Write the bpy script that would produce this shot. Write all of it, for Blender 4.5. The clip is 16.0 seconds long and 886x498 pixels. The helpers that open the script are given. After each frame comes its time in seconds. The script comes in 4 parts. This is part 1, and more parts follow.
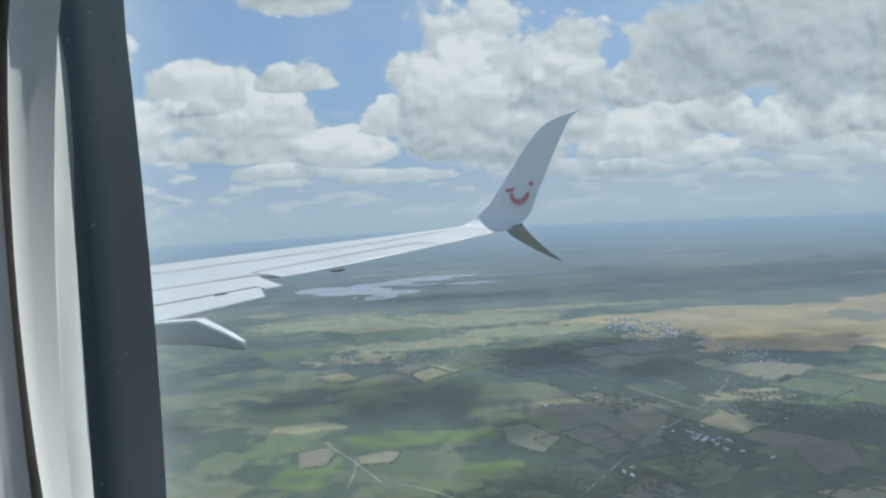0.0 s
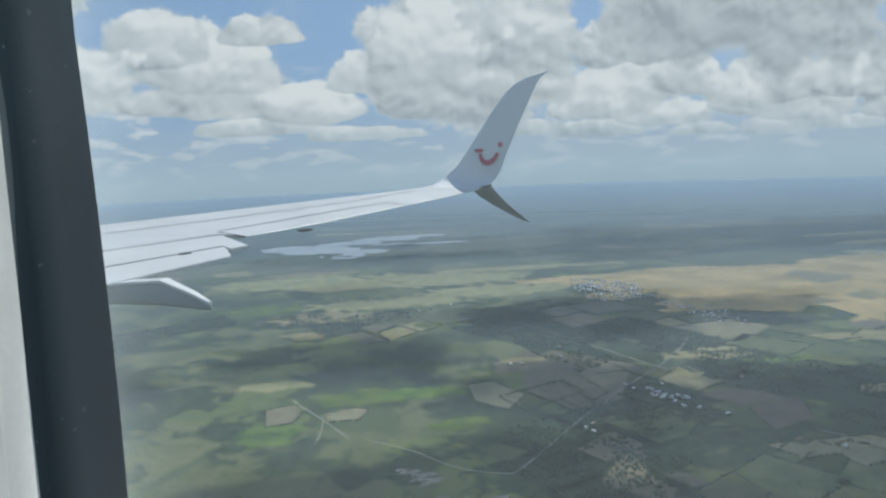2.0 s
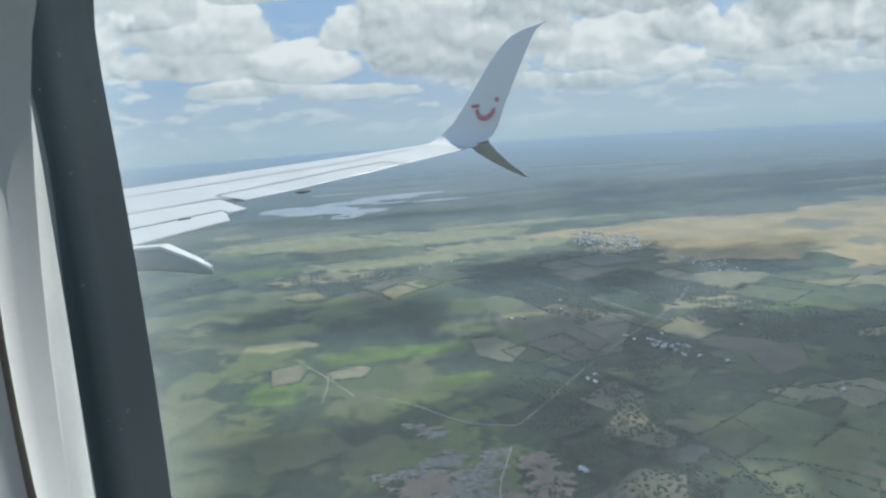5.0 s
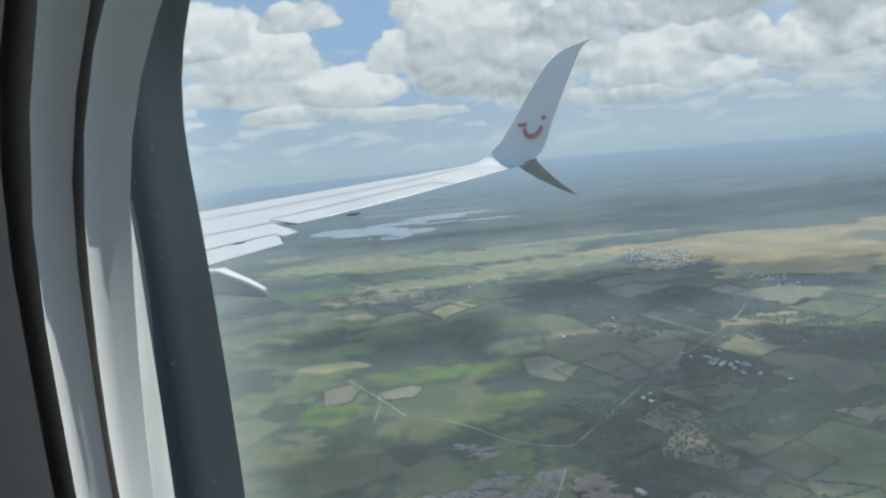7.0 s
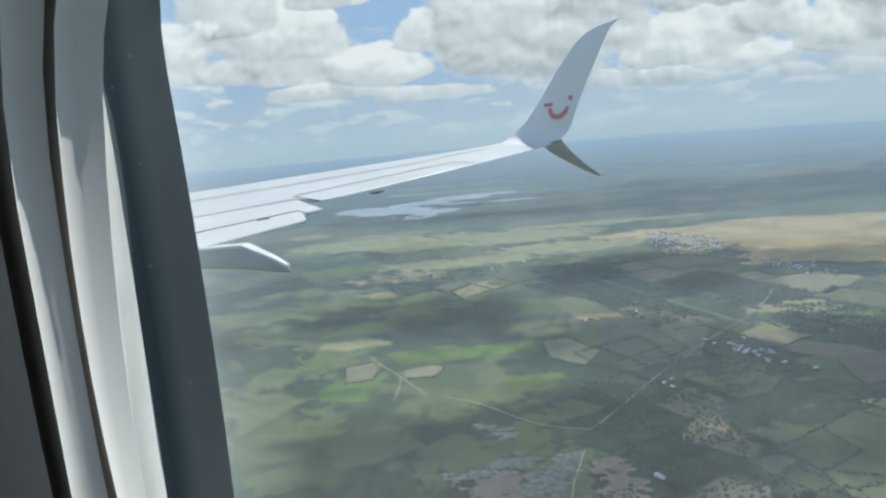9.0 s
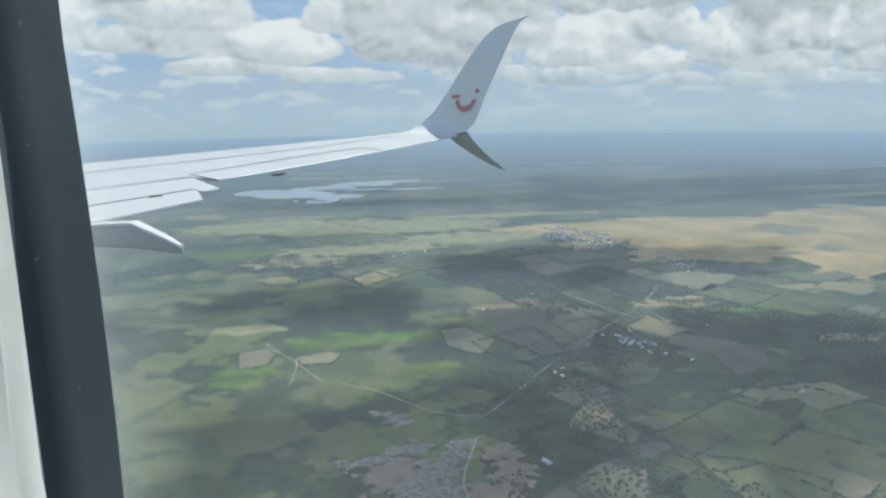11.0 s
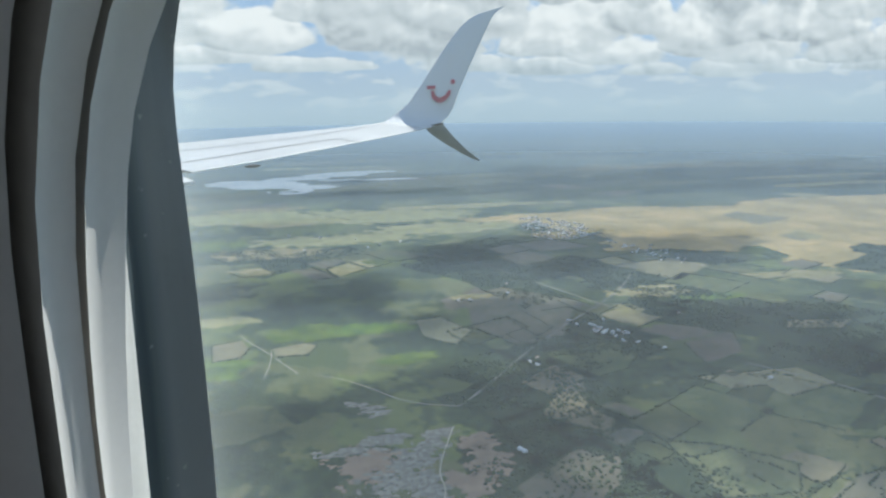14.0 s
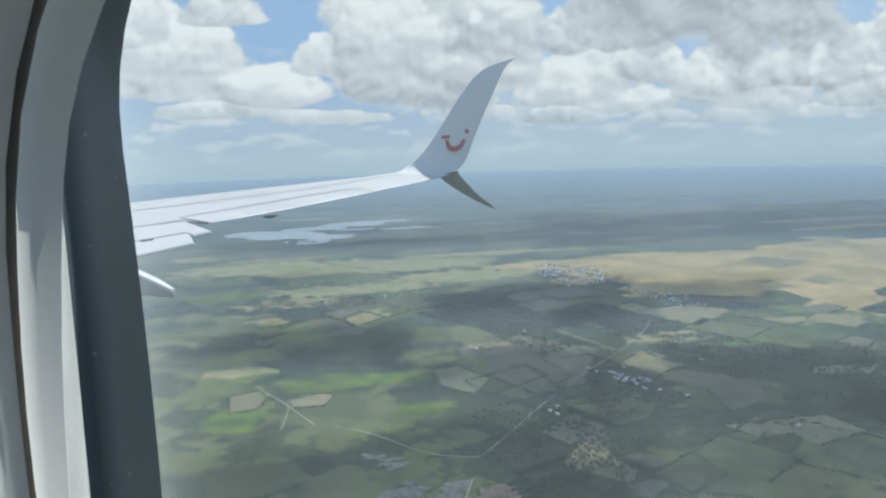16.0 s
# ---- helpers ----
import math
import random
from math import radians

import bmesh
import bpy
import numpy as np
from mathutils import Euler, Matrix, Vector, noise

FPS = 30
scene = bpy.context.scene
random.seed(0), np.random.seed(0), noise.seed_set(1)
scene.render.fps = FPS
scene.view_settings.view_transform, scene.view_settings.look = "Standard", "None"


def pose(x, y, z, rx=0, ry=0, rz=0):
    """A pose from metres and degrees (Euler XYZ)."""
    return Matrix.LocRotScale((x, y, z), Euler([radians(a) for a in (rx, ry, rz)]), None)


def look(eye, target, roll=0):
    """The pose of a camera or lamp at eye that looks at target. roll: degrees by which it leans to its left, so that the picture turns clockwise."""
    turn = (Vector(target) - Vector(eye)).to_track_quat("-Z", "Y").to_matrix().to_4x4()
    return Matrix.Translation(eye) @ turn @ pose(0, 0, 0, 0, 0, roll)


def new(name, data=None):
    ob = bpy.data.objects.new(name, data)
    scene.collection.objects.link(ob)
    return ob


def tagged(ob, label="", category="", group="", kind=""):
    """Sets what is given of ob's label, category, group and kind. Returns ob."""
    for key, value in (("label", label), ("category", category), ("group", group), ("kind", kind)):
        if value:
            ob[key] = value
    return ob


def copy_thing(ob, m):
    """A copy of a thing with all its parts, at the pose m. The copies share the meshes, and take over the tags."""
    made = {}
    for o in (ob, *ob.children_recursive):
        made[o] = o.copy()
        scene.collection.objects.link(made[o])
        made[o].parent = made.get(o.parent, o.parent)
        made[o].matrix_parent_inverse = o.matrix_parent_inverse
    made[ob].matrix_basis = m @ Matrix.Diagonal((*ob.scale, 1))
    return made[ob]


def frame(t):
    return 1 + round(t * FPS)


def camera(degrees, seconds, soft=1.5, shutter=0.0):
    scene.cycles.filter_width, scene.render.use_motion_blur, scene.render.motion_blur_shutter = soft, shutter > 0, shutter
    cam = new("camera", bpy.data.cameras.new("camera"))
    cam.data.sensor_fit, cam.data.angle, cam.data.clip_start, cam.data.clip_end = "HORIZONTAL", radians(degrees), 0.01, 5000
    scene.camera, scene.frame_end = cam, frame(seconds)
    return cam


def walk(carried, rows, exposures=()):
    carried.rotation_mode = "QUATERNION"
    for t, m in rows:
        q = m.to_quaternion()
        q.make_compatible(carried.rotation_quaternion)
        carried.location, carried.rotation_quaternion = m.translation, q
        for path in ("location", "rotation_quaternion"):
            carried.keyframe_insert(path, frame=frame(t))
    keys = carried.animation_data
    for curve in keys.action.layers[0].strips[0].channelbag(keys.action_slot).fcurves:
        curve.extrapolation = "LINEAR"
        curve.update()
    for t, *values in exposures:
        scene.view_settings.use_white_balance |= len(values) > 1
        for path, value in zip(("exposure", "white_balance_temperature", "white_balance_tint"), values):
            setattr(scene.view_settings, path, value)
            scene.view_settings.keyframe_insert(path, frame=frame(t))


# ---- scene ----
# The world: x right, y outboard and ahead, z up; the ground is z = 0, the cabin window is ALT above it.
ALT = 200.0
cam = camera(65.8, 16.0, soft=2.3)
# seconds, place beside the window's middle, turn
ROWS = [
    (0, -0.0493, 0.0435, -0.0448, 86.1, 2.98, -2.69),
    (0.5, -0.0568, 0.0533, -0.0396, 85.72, 2.44, -3.66),
    (1, -0.0611, 0.0659, -0.0339, 85.22, 1.67, -4.52),
    (1.5, -0.0616, 0.0729, -0.0306, 84.09, 1.66, -5.06),
    (2, -0.0552, 0.0645, -0.0289, 82.61, 2.26, -5.33),
    (2.5, -0.0556, 0.0552, -0.0264, 81.38, 3.31, -5.32),
    (3, -0.0457, 0.0575, -0.0208, 80.61, 3.63, -5.58),
    (5.5, -0.058, 0.0532, -0.0154, 78.95, 3.98, -5.5),
    (6, -0.0513, 0.0591, -0.0134, 79.57, 4.05, -4.18),
    (6.5, -0.0511, 0.0495, -0.0081, 80.2, 4.62, -3),
    (7, -0.0613, 0.054, -0.0031, 80.94, 5.49, -1.75),
    (7.5, -0.0526, 0.0464, 0.0183, 83.16, 6.18, -0.11),
    (7.6, -0.0555, 0.0450, 0.0282, 83.7, 6.45, 0.6),
    (7.7, -0.0614, 0.0430, 0.0360, 85.0, 6.6, 1.2),
    (7.8, -0.0564, 0.0410, 0.0295, 84.8, 6.8, 1.65),
    (7.9, -0.0550, 0.0402, 0.0190, 84.8, 6.9, 2.3),
    (8, -0.0505, 0.0402, 0.0088, 84.47, 6.93, 1.8),
    (8.5, -0.0497, 0.0431, -0.0188, 80.72, 5.34, 1.3),
    (11, -0.0539, 0.0523, -0.0158, 78.09, 0.97, -7.26),
    (11.5, -0.0701, 0.0564, -0.0009, 77.74, -1, -9.59),
    (12, -0.085, 0.0695, 0.0123, 76.75, -1.44, -10.38),
    (12.5, -0.0869, 0.0651, 0.0103, 76.69, -1.08, -10.29),
    (13, -0.0856, 0.0659, 0.0121, 76.92, -0.82, -9.97),
    (13.5, -0.0843, 0.0538, 0.0123, 76.89, -0.1, -9.6),
    (14, -0.0818, 0.0577, 0.0047, 77.26, 0.84, -9.37),
    (14.5, -0.0751, 0.0544, 0.0007, 77.79, 1.19, -9.2),
    (15, -0.0667, 0.0579, -0.0004, 78.91, 1.75, -8.84),
    (15.5, -0.0694, 0.0521, -0.0019, 79.84, 2.62, -8.27),
    (16, -0.0646, 0.0474, -0.0031, 81.3, 1.75, -8.12),
]
EXPOSURES = [(0.0, -0.18, 6140, 4), (1.5, -0.28, 6140, 4), (3.0, -0.18, 6140, 4), (5.5, -0.05, 6190, 4), (7.5, -0.12, 6240, 4), (7.7, 0.0, 6240, 4), (7.8, 0.3, 6240, 4), (8.0, 0.2, 6240, 4), (8.5, 0.05, 6240, 4), (11.0, -0.02, 6240, 4), (12.0, -0.05, 6290, 4), (12.5, 0.08, 6290, 4), (14.0, 0.10, 6240, 4), (16.0, 0.0, 6190, 4)]
walk(cam, [(t, pose(x, y, ALT + z, rx, ry, rz)) for t, x, y, z, rx, ry, rz in ROWS], EXPOSURES)

# ---- light ----
SUN_WAY = Vector((0.38, 0.52, 0.77)).normalized()      # towards the sun
sun = new("sun", bpy.data.lights.new("sun", "SUN"))
sun.data.energy, sun.data.angle, sun.data.color = 5.0, radians(0.5), (1.0, 0.95, 0.88)
sun.matrix_world = look(SUN_WAY * 3000, (0, 0, 0))
world = bpy.data.worlds.new("sky")
scene.world = world
world.use_nodes = True
wn = world.node_tree
sky = wn.nodes.new("ShaderNodeTexSky")
sky.sky_type, sky.sun_disc = "NISHITA", False
sky.sun_elevation, sky.sun_rotation = math.asin(SUN_WAY.z), math.atan2(SUN_WAY.x, SUN_WAY.y)
wn.nodes["Background"].inputs[1].default_value = 1.0


# ---- material helpers ----
class Tree:
    """Short hand for a node tree."""

    def __init__(self, tree):
        self.t = tree

    def add(self, kind, *values, **props):
        n = self.t.nodes.new("ShaderNode" + kind)
        for k, v in props.items():
            setattr(n, k, v)
        for i, v in enumerate(values):
            self.put(n.inputs[i], v)
        return n

    def put(self, socket, v):
        if v is None:
            return
        if isinstance(v, bpy.types.NodeSocket):
            self.t.links.new(v, socket)
        else:
            socket.default_value = v

    def math(self, op, a, b=None, c=None, clamp=False):
        return self.add("Math", a, b, c, operation=op, use_clamp=clamp).outputs[0]

    def vec(self, op, a, b=None, c=None):
        n = self.add("VectorMath", a, b, c, operation=op)
        return n.outputs[1] if op in ("LENGTH", "DISTANCE", "DOT_PRODUCT") else n.outputs[0]

    def mix(self, f, a, b):
        n = self.add("Mix", data_type="RGBA")
        for i, v in ((0, f), (6, a), (7, b)):
            self.put(n.inputs[i], (*v, 1) if isinstance(v, tuple) and len(v) == 3 else v)
        return n.outputs[2]

    def step(self, v, lo, hi, a=0.0, b=1.0):
        n = self.add("MapRange", v, lo, hi, a, b, interpolation_type="SMOOTHSTEP")
        return n.outputs[0]

    def noise(self, p, scale, detail=4.0, rough=0.55, colour=False):
        n = self.add("TexNoise")
        self.put(n.inputs["Vector"], p)
        n.inputs["Scale"].default_value, n.inputs["Detail"].default_value, n.inputs["Roughness"].default_value = scale, detail, rough
        return n.outputs[1 if colour else 0]


def blank(name):
    m = bpy.data.materials.new(name)
    m.use_nodes = True
    m.node_tree.nodes.clear()
    t = Tree(m.node_tree)
    t.out = t.add("OutputMaterial")
    return m, t


def surface(name, a, b, scale=5.0, rough=0.6, metal=0.0, bump=0.0, fine=8.0, spec=0.5, vary=0.0, dirt=None, coat=0.0, bush=None, specks=0.0):
    """A two-tone surface: broad patches from a to b, fine grain and relief; vary shifts each object's brightness."""
    m, t = blank(name)
    p = t.add("TexCoord").outputs["Object"]
    big, small = t.noise(p, scale, 5.0), t.noise(p, scale * fine, 4.0, 0.65)
    col = t.mix(t.step(t.math("ADD", t.math("MULTIPLY", big, 0.7), t.math("MULTIPLY", small, 0.3)), 0.35, 0.65), a, b)
    if dirt:
        col = t.mix(t.math("MULTIPLY", t.step(t.noise(p, scale * 2.3, 8.0, 0.7), 0.55, 0.75), dirt[1]), col, dirt[0])
    if specks:
        col = t.mix(t.math("MULTIPLY", t.step(t.noise(p, 420, 2.0, 0.5), 0.70, 0.76), specks), col, (0.55, 0.58, 0.58))
    if bush:
        scrub = t.math("MULTIPLY_ADD", t.noise(p, 0.55, 3.0, 0.6), 0.62, t.math("MULTIPLY", t.noise(p, 0.045, 4.0, 0.6), 0.45))
        col = t.mix(t.math("MULTIPLY", t.step(scrub, 0.545 - bush[1], 0.60 - bush[1]), 0.85), col, bush[0])
    if vary:
        r = t.add("ObjectInfo").outputs["Random"]
        col = t.add("HueSaturation", t.math("MULTIPLY_ADD", r, 0.04, 0.48), 1.0, t.math("MULTIPLY_ADD", r, vary, 1 - vary / 2), 1.0, col).outputs[0]
    s = t.add("BsdfPrincipled")
    t.put(s.inputs["Base Color"], col)
    t.put(s.inputs["Roughness"], t.math("MULTIPLY_ADD", small, 0.16, rough - 0.08, clamp=True))
    s.inputs["Metallic"].default_value, s.inputs["Specular IOR Level"].default_value, s.inputs["Coat Weight"].default_value = metal, spec, coat
    if bump:
        bn = t.add("Bump", bump, 0.02)
        t.put(bn.inputs["Height"], small)
        t.put(s.inputs["Normal"], bn.outputs[0])
    t.put(t.out.inputs[0], s.outputs[0])
    return m


# ---- mesh helpers ----
def thing(name, label, category, m=None, kind="", group=""):
    ob = tagged(new(name), label, category, group, kind)
    if m is not None:
        ob.matrix_world = m
    return ob


def solid(name, bm, material, smooth=False):
    me = bpy.data.meshes.new(name)
    bmesh.ops.recalc_face_normals(bm, faces=bm.faces)
    bm.to_mesh(me)
    bm.free()
    me.materials.append(material)
    if smooth:
        me.shade_smooth()
    return me


def part(name, bm, material, parent, label="", smooth=False):
    ob = new(name, solid(name, bm, material, smooth))
    ob.parent = parent
    return tagged(ob, label)


def single(name, bm, material, label, category, m=None, kind="", group="", smooth=False):
    ob = tagged(new(name, solid(name, bm, material, smooth)), label, category, group, kind)
    if m is not None:
        ob.matrix_world = m
    return ob


def loft(bm, loops, closed=True, caps=False):
    """Faces between loops of equally many points."""
    rings = [[bm.verts.new(p) for p in loop] for loop in loops]
    n = len(rings[0])
    for a, b in zip(rings, rings[1:]):
        for i in range(n if closed else n - 1):
            j = (i + 1) % n
            bm.faces.new((a[i], a[j], b[j], b[i]))
    if caps:
        bm.faces.new(rings[0][::-1])
        bm.faces.new(rings[-1])
    return rings


def slab(bm, top, thick):
    """A plate from an upper outline, thick metres deep."""
    loft(bm, [[Vector(p) - Vector((0, 0, thick)) for p in top], [Vector(p) for p in top]], caps=True)


def box(bm, lo, hi):
    c = [(lo[0], lo[1]), (hi[0], lo[1]), (hi[0], hi[1]), (lo[0], hi[1])]
    loft(bm, [[(x, y, z) for x, y in c] for z in (lo[2], hi[2])], caps=True)


# ---- sky backdrop ----
# cumulus, row by row from the farthest: middle, flat base, half width and height in thousandths of the distance, and tone
FAR_CLOUDS = [(-170, 50, 66, 15, 0), (0, 38, 73, 15, 0), (200, 37, 58, 18, 0), (330, 30, 60, 16, 0), (610, 26, 57, 19, 0), (480, 28, 50, 15, 0), (720, 30, 60, 17, 0), (860, 32, 60, 16, 0),
              (75, 66, 58, 24, 0), (-235, 84, 99, 38, 0), (290, 62, 38, 24, 1), (435, 48, 60, 32, 1), (-80, 75, 69, 42, 1), (180, 60, 44, 22, 0)]
MID_CLOUDS = [(660, 52, 75, 46, 1), (811, 50, 80, 39, 0), (560, 66, 58, 44, 1), (950, 58, 110, 60, 1), (360, 80, 93, 72, 1), (590, 84, 101, 57, 1), (740, 92, 100, 62, 1), (470, 96, 60, 46, 1), (250, 92, 46, 40, 1), (-15, 111, 57, 47, 1),
              (-225, 124, 98, 64, 1), (325, 137, 39, 47, 1), (-150, 178, 58, 33, 0), (-300, 158, 66, 55, 0), (-430, 110, 90, 70, 0)]
NEAR_CLOUDS = [(115, 98, 150, 202, 0), (220, 127, 95, 162, 0), (86, 131, 88, 94, 1), (880, 128, 120, 90, 1), (400, 162, 94, 99, 0), (600, 188, 250, 230, -1), (-150, 300, 90, 91, 0), (-470, 230, 90, 110, 0),
               (60, 330, 260, 110, -1), (-320, 360, 110, 90, 0), (900, 240, 180, 160, -1), (1180, 110, 170, 130, 0), (-650, 140, 130, 120, 0)]


def sky_world():
    """Blue sky from the sky texture, with rows of flat-based cumulus in it."""
    t = Tree(wn)
    way = t.add("TexCoord").outputs["Generated"]
    sep = t.add("SeparateXYZ", way)
    away = t.math("MAXIMUM", t.math("ABSOLUTE", sep.outputs[1]), 0.25)
    p = t.add("CombineXYZ", t.math("DIVIDE", sep.outputs[0], away), t.math("DIVIDE", sep.outputs[2], away), 0.0).outputs[0]
    v = t.add("SeparateXYZ", p).outputs[1]

    def billow(at):
        """Heaped round lumps at three sizes, smaller and flatter towards the horizon."""
        n = t.add("TexVoronoi", feature="SMOOTH_F1")
        bend = t.vec("SUBTRACT", t.noise(at, 14.0, 3.0, 0.55, True), (0.5, 0.5, 0.5))
        t.put(n.inputs["Vector"], t.vec("MULTIPLY_ADD", bend, (0.055, 0.045, 0.0), t.vec("MULTIPLY", at, (1.0, 1.25, 0.0))))
        for key, value in (("Scale", 10.5), ("Detail", 4.0), ("Roughness", 0.50), ("Lacunarity", 2.2), ("Smoothness", 0.45)):
            n.inputs[key].default_value = value
        n.normalize = True
        return t.math("SUBTRACT", 0.30, n.outputs["Distance"])
    lump, above = billow(p), billow(t.vec("ADD", p, (0.006, 0.012, 0.0)))
    broad = t.math("MULTIPLY_ADD", t.noise(p, 9.0, 6.0, 0.6), 1.0, -0.5)
    rough = t.math("MULTIPLY_ADD", lump, 2.0, t.math("MULTIPLY_ADD", broad, 1.5, 0.02))
    relief = t.math("MULTIPLY_ADD", t.math("SUBTRACT", lump, above), 3.6, t.math("MULTIPLY", broad, 0.35))
    # thin far cloud everywhere near the horizon
    streak = t.noise(t.vec("MULTIPLY", p, (1.0, 3.2, 1.0)), 13.0, 8.0, 0.6)
    cover = t.math("MULTIPLY", t.step(streak, 0.50, 0.60), t.step(v, 0.075, 0.16, 0.75, 0.0))
    light = t.math("MULTIPLY_ADD", streak, 1.6, -0.30)
    for row, full in ((FAR_CLOUDS, 0.26), (MID_CLOUDS, 0.18), (NEAR_CLOUDS, 0.05)):
        for cx, base, wide, tall, tone in row:
            e = t.vec("MULTIPLY_ADD", p, (1000 / wide, 1000 / tall, 0), (-cx / wide, -base / tall, 0))
            r = t.vec("LENGTH", t.vec("MAXIMUM", t.vec("MULTIPLY", e, (1, 1, 0)), t.vec("MULTIPLY", e, (-1, -3.2, 0))))
            soft = 0.34 if tone < 0 else 0.20
            c = t.step(t.math("SUBTRACT", rough, r), -1.0 - full, -1.0 - full + soft)
            lit = t.vec("DOT_PRODUCT", e, (0.10, 0.62 if tone > 0 else 0.40, 0))
            lit = t.math("ADD", t.math("MULTIPLY_ADD", relief, 0.7 if tone < 0 else 1.0, 0.31 + 0.16 * tone), lit)
            light = t.add("Mix", c, None, light, lit).outputs[0]
            cover = t.math("MAXIMUM", cover, c)
    cloud = t.mix(t.step(light, -0.15, 0.40), (0.36, 0.40, 0.44), (0.55, 0.59, 0.62))
    cloud = t.mix(t.step(light, 0.30, 0.95), cloud, (0.80, 0.81, 0.815))
    scaled = t.add("VectorMath", sky.outputs[0], operation="SCALE")
    scaled.inputs[3].default_value = 0.11
    blue = t.mix(t.step(v, 0.0, 0.30, 0.75, 0.60), scaled.outputs[0], (0.17, 0.32, 0.60))
    veil = t.math("MULTIPLY", t.step(t.noise(p, 5.0, 5.0, 0.6), 0.40, 0.75), 0.45)
    col = t.mix(cover, t.mix(veil, blue, (0.48, 0.57, 0.66)), cloud)
    col = t.mix(t.step(v, -0.04, 0.085, 0.93, 0.0), col, (0.43, 0.54, 0.62))
    col = t.mix(t.step(v, -0.06, -0.005, 0.75, 0.0), col, (0.33, 0.435, 0.53))
    t.put(wn.nodes["Background"].inputs[0], col)


sky_world()


# ---- clouds overhead, whose shade lies on the land ----
def shade_clouds():
    kinds = []
    for thin, spread in ((0.21, 0.38), (0.05, 0.20)):
        m, t = blank("cloud")
        p = t.add("TexCoord").outputs["Object"]
        s = t.add("BsdfDiffuse", (0.85, 0.85, 0.86, 1))
        f = t.math("MULTIPLY_ADD", t.step(t.noise(p, 0.014, 6.0, 0.6), 0.36, 0.56), spread, thin)
        t.put(t.out.inputs[0], t.add("MixShader", f, t.add("BsdfTransparent").outputs[0], s.outputs[0]).outputs[0])
        kinds.append(m)
    height = 1250.0
    shift = SUN_WAY * (height / SUN_WAY.z)
    patches = [(330, 825, 250, 100), (-50, 690, 110, 75), (30, 375, 150, 92), (300, 420, 170, 150), (-70, 1035, 85, 62), (800, 1480, 760, 270), (-60, 1400, 260, 90),
               (150, 560, 110, 75), (640, 500, 150, 90), (-330, 640, 110, 90), (500, 330, 180, 100)]
    for k, (gx, gy, rx, ry) in enumerate(patches):
        bm = bmesh.new()
        rings = []
        for j, (w, z) in enumerate(((0.55, -0.10), (0.93, -0.07), (1.0, 0.0), (0.86, 0.10), (0.60, 0.20), (0.25, 0.26))):
            loop = []
            for i in range(96):
                a = math.tau * i / 96
                d = Vector((math.cos(a), math.sin(a), 0))
                n = noise.fractal(d * 2.0 + Vector((k * 7.1, 0, 0)), 0.7, 2.1, 6) * 0.55 + noise.noise(d * 9 + Vector((k * 3.3, j, 0))) * 0.04
                lift = z * ry * (1 + 0.5 * noise.noise(d * 3 + Vector((k, j, 5))))
                loop.append((d.x * rx * w * (1 + n), d.y * ry * w * (1 + n), lift))
            rings.append(loop)
        loft(bm, rings, caps=True)
        single("cloud", bm, kinds[1 if gy > 900 else 0], "white cumulus cloud overhead casting shade on fields", "cloud", pose(gx + shift.x, gy + shift.y, height), group="clouds overhead", smooth=True)


shade_clouds()

# ---- land ----
def ground_material():
    m, t = blank("pasture_and_woodland")
    p = t.add("TexCoord").outputs["Object"]
    fine, grit = t.noise(p, 0.11, 6.0, 0.7), t.noise(p, 0.6, 4.0, 0.7)
    mid = t.noise(p, 0.011, 8.0, 0.64)
    cells = t.add("TexVoronoi", feature="F1")
    t.put(cells.inputs["Vector"], t.vec("MULTIPLY_ADD", t.noise(p, 0.02, 3.0, 0.5, True), (50, 50, 0), p))
    cells.inputs["Scale"].default_value = 0.013
    tone = t.add("SeparateColor", cells.outputs["Color"])
    grass = t.mix(tone.outputs[0], (0.058, 0.084, 0.034), (0.135, 0.140, 0.068))
    grass = t.mix(t.step(tone.outputs[1], 0.55, 0.9), grass, (0.115, 0.145, 0.052))
    grass = t.mix(t.math("MULTIPLY", t.step(t.noise(p, 0.035, 6.0, 0.6), 0.45, 0.65), 0.5), grass, (0.070, 0.088, 0.045))
    wood = t.mix(t.step(fine, 0.35, 0.65), (0.016, 0.032, 0.020), (0.048, 0.070, 0.036))
    is_wood = t.step(t.math("MULTIPLY_ADD", grit, 0.10, t.math("MULTIPLY_ADD", fine, 0.22, mid)), 0.645, 0.675)
    col = t.mix(t.math("MULTIPLY", is_wood, 0.95), grass, wood)
    col = t.mix(t.math("MULTIPLY", t.step(fine, 0.54, 0.68), 0.55), col, (0.045, 0.068, 0.036))
    # far off: long dark belts of wood with painted cloud shade, between pale pasture
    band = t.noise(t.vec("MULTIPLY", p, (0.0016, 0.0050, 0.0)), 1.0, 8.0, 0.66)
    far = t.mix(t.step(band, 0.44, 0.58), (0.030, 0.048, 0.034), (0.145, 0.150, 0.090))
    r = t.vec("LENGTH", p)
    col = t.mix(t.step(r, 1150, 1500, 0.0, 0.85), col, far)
    s = t.add("BsdfPrincipled")
    t.put(s.inputs["Base Color"], col)
    s.inputs["Roughness"].default_value, s.inputs["Specular IOR Level"].default_value = 0.95, 0.1
    bn = t.add("Bump", 0.6, 1.5)
    t.put(bn.inputs["Height"], fine)
    t.put(s.inputs["Normal"], bn.outputs[0])
    t.put(t.out.inputs[0], s.outputs[0])
    return m


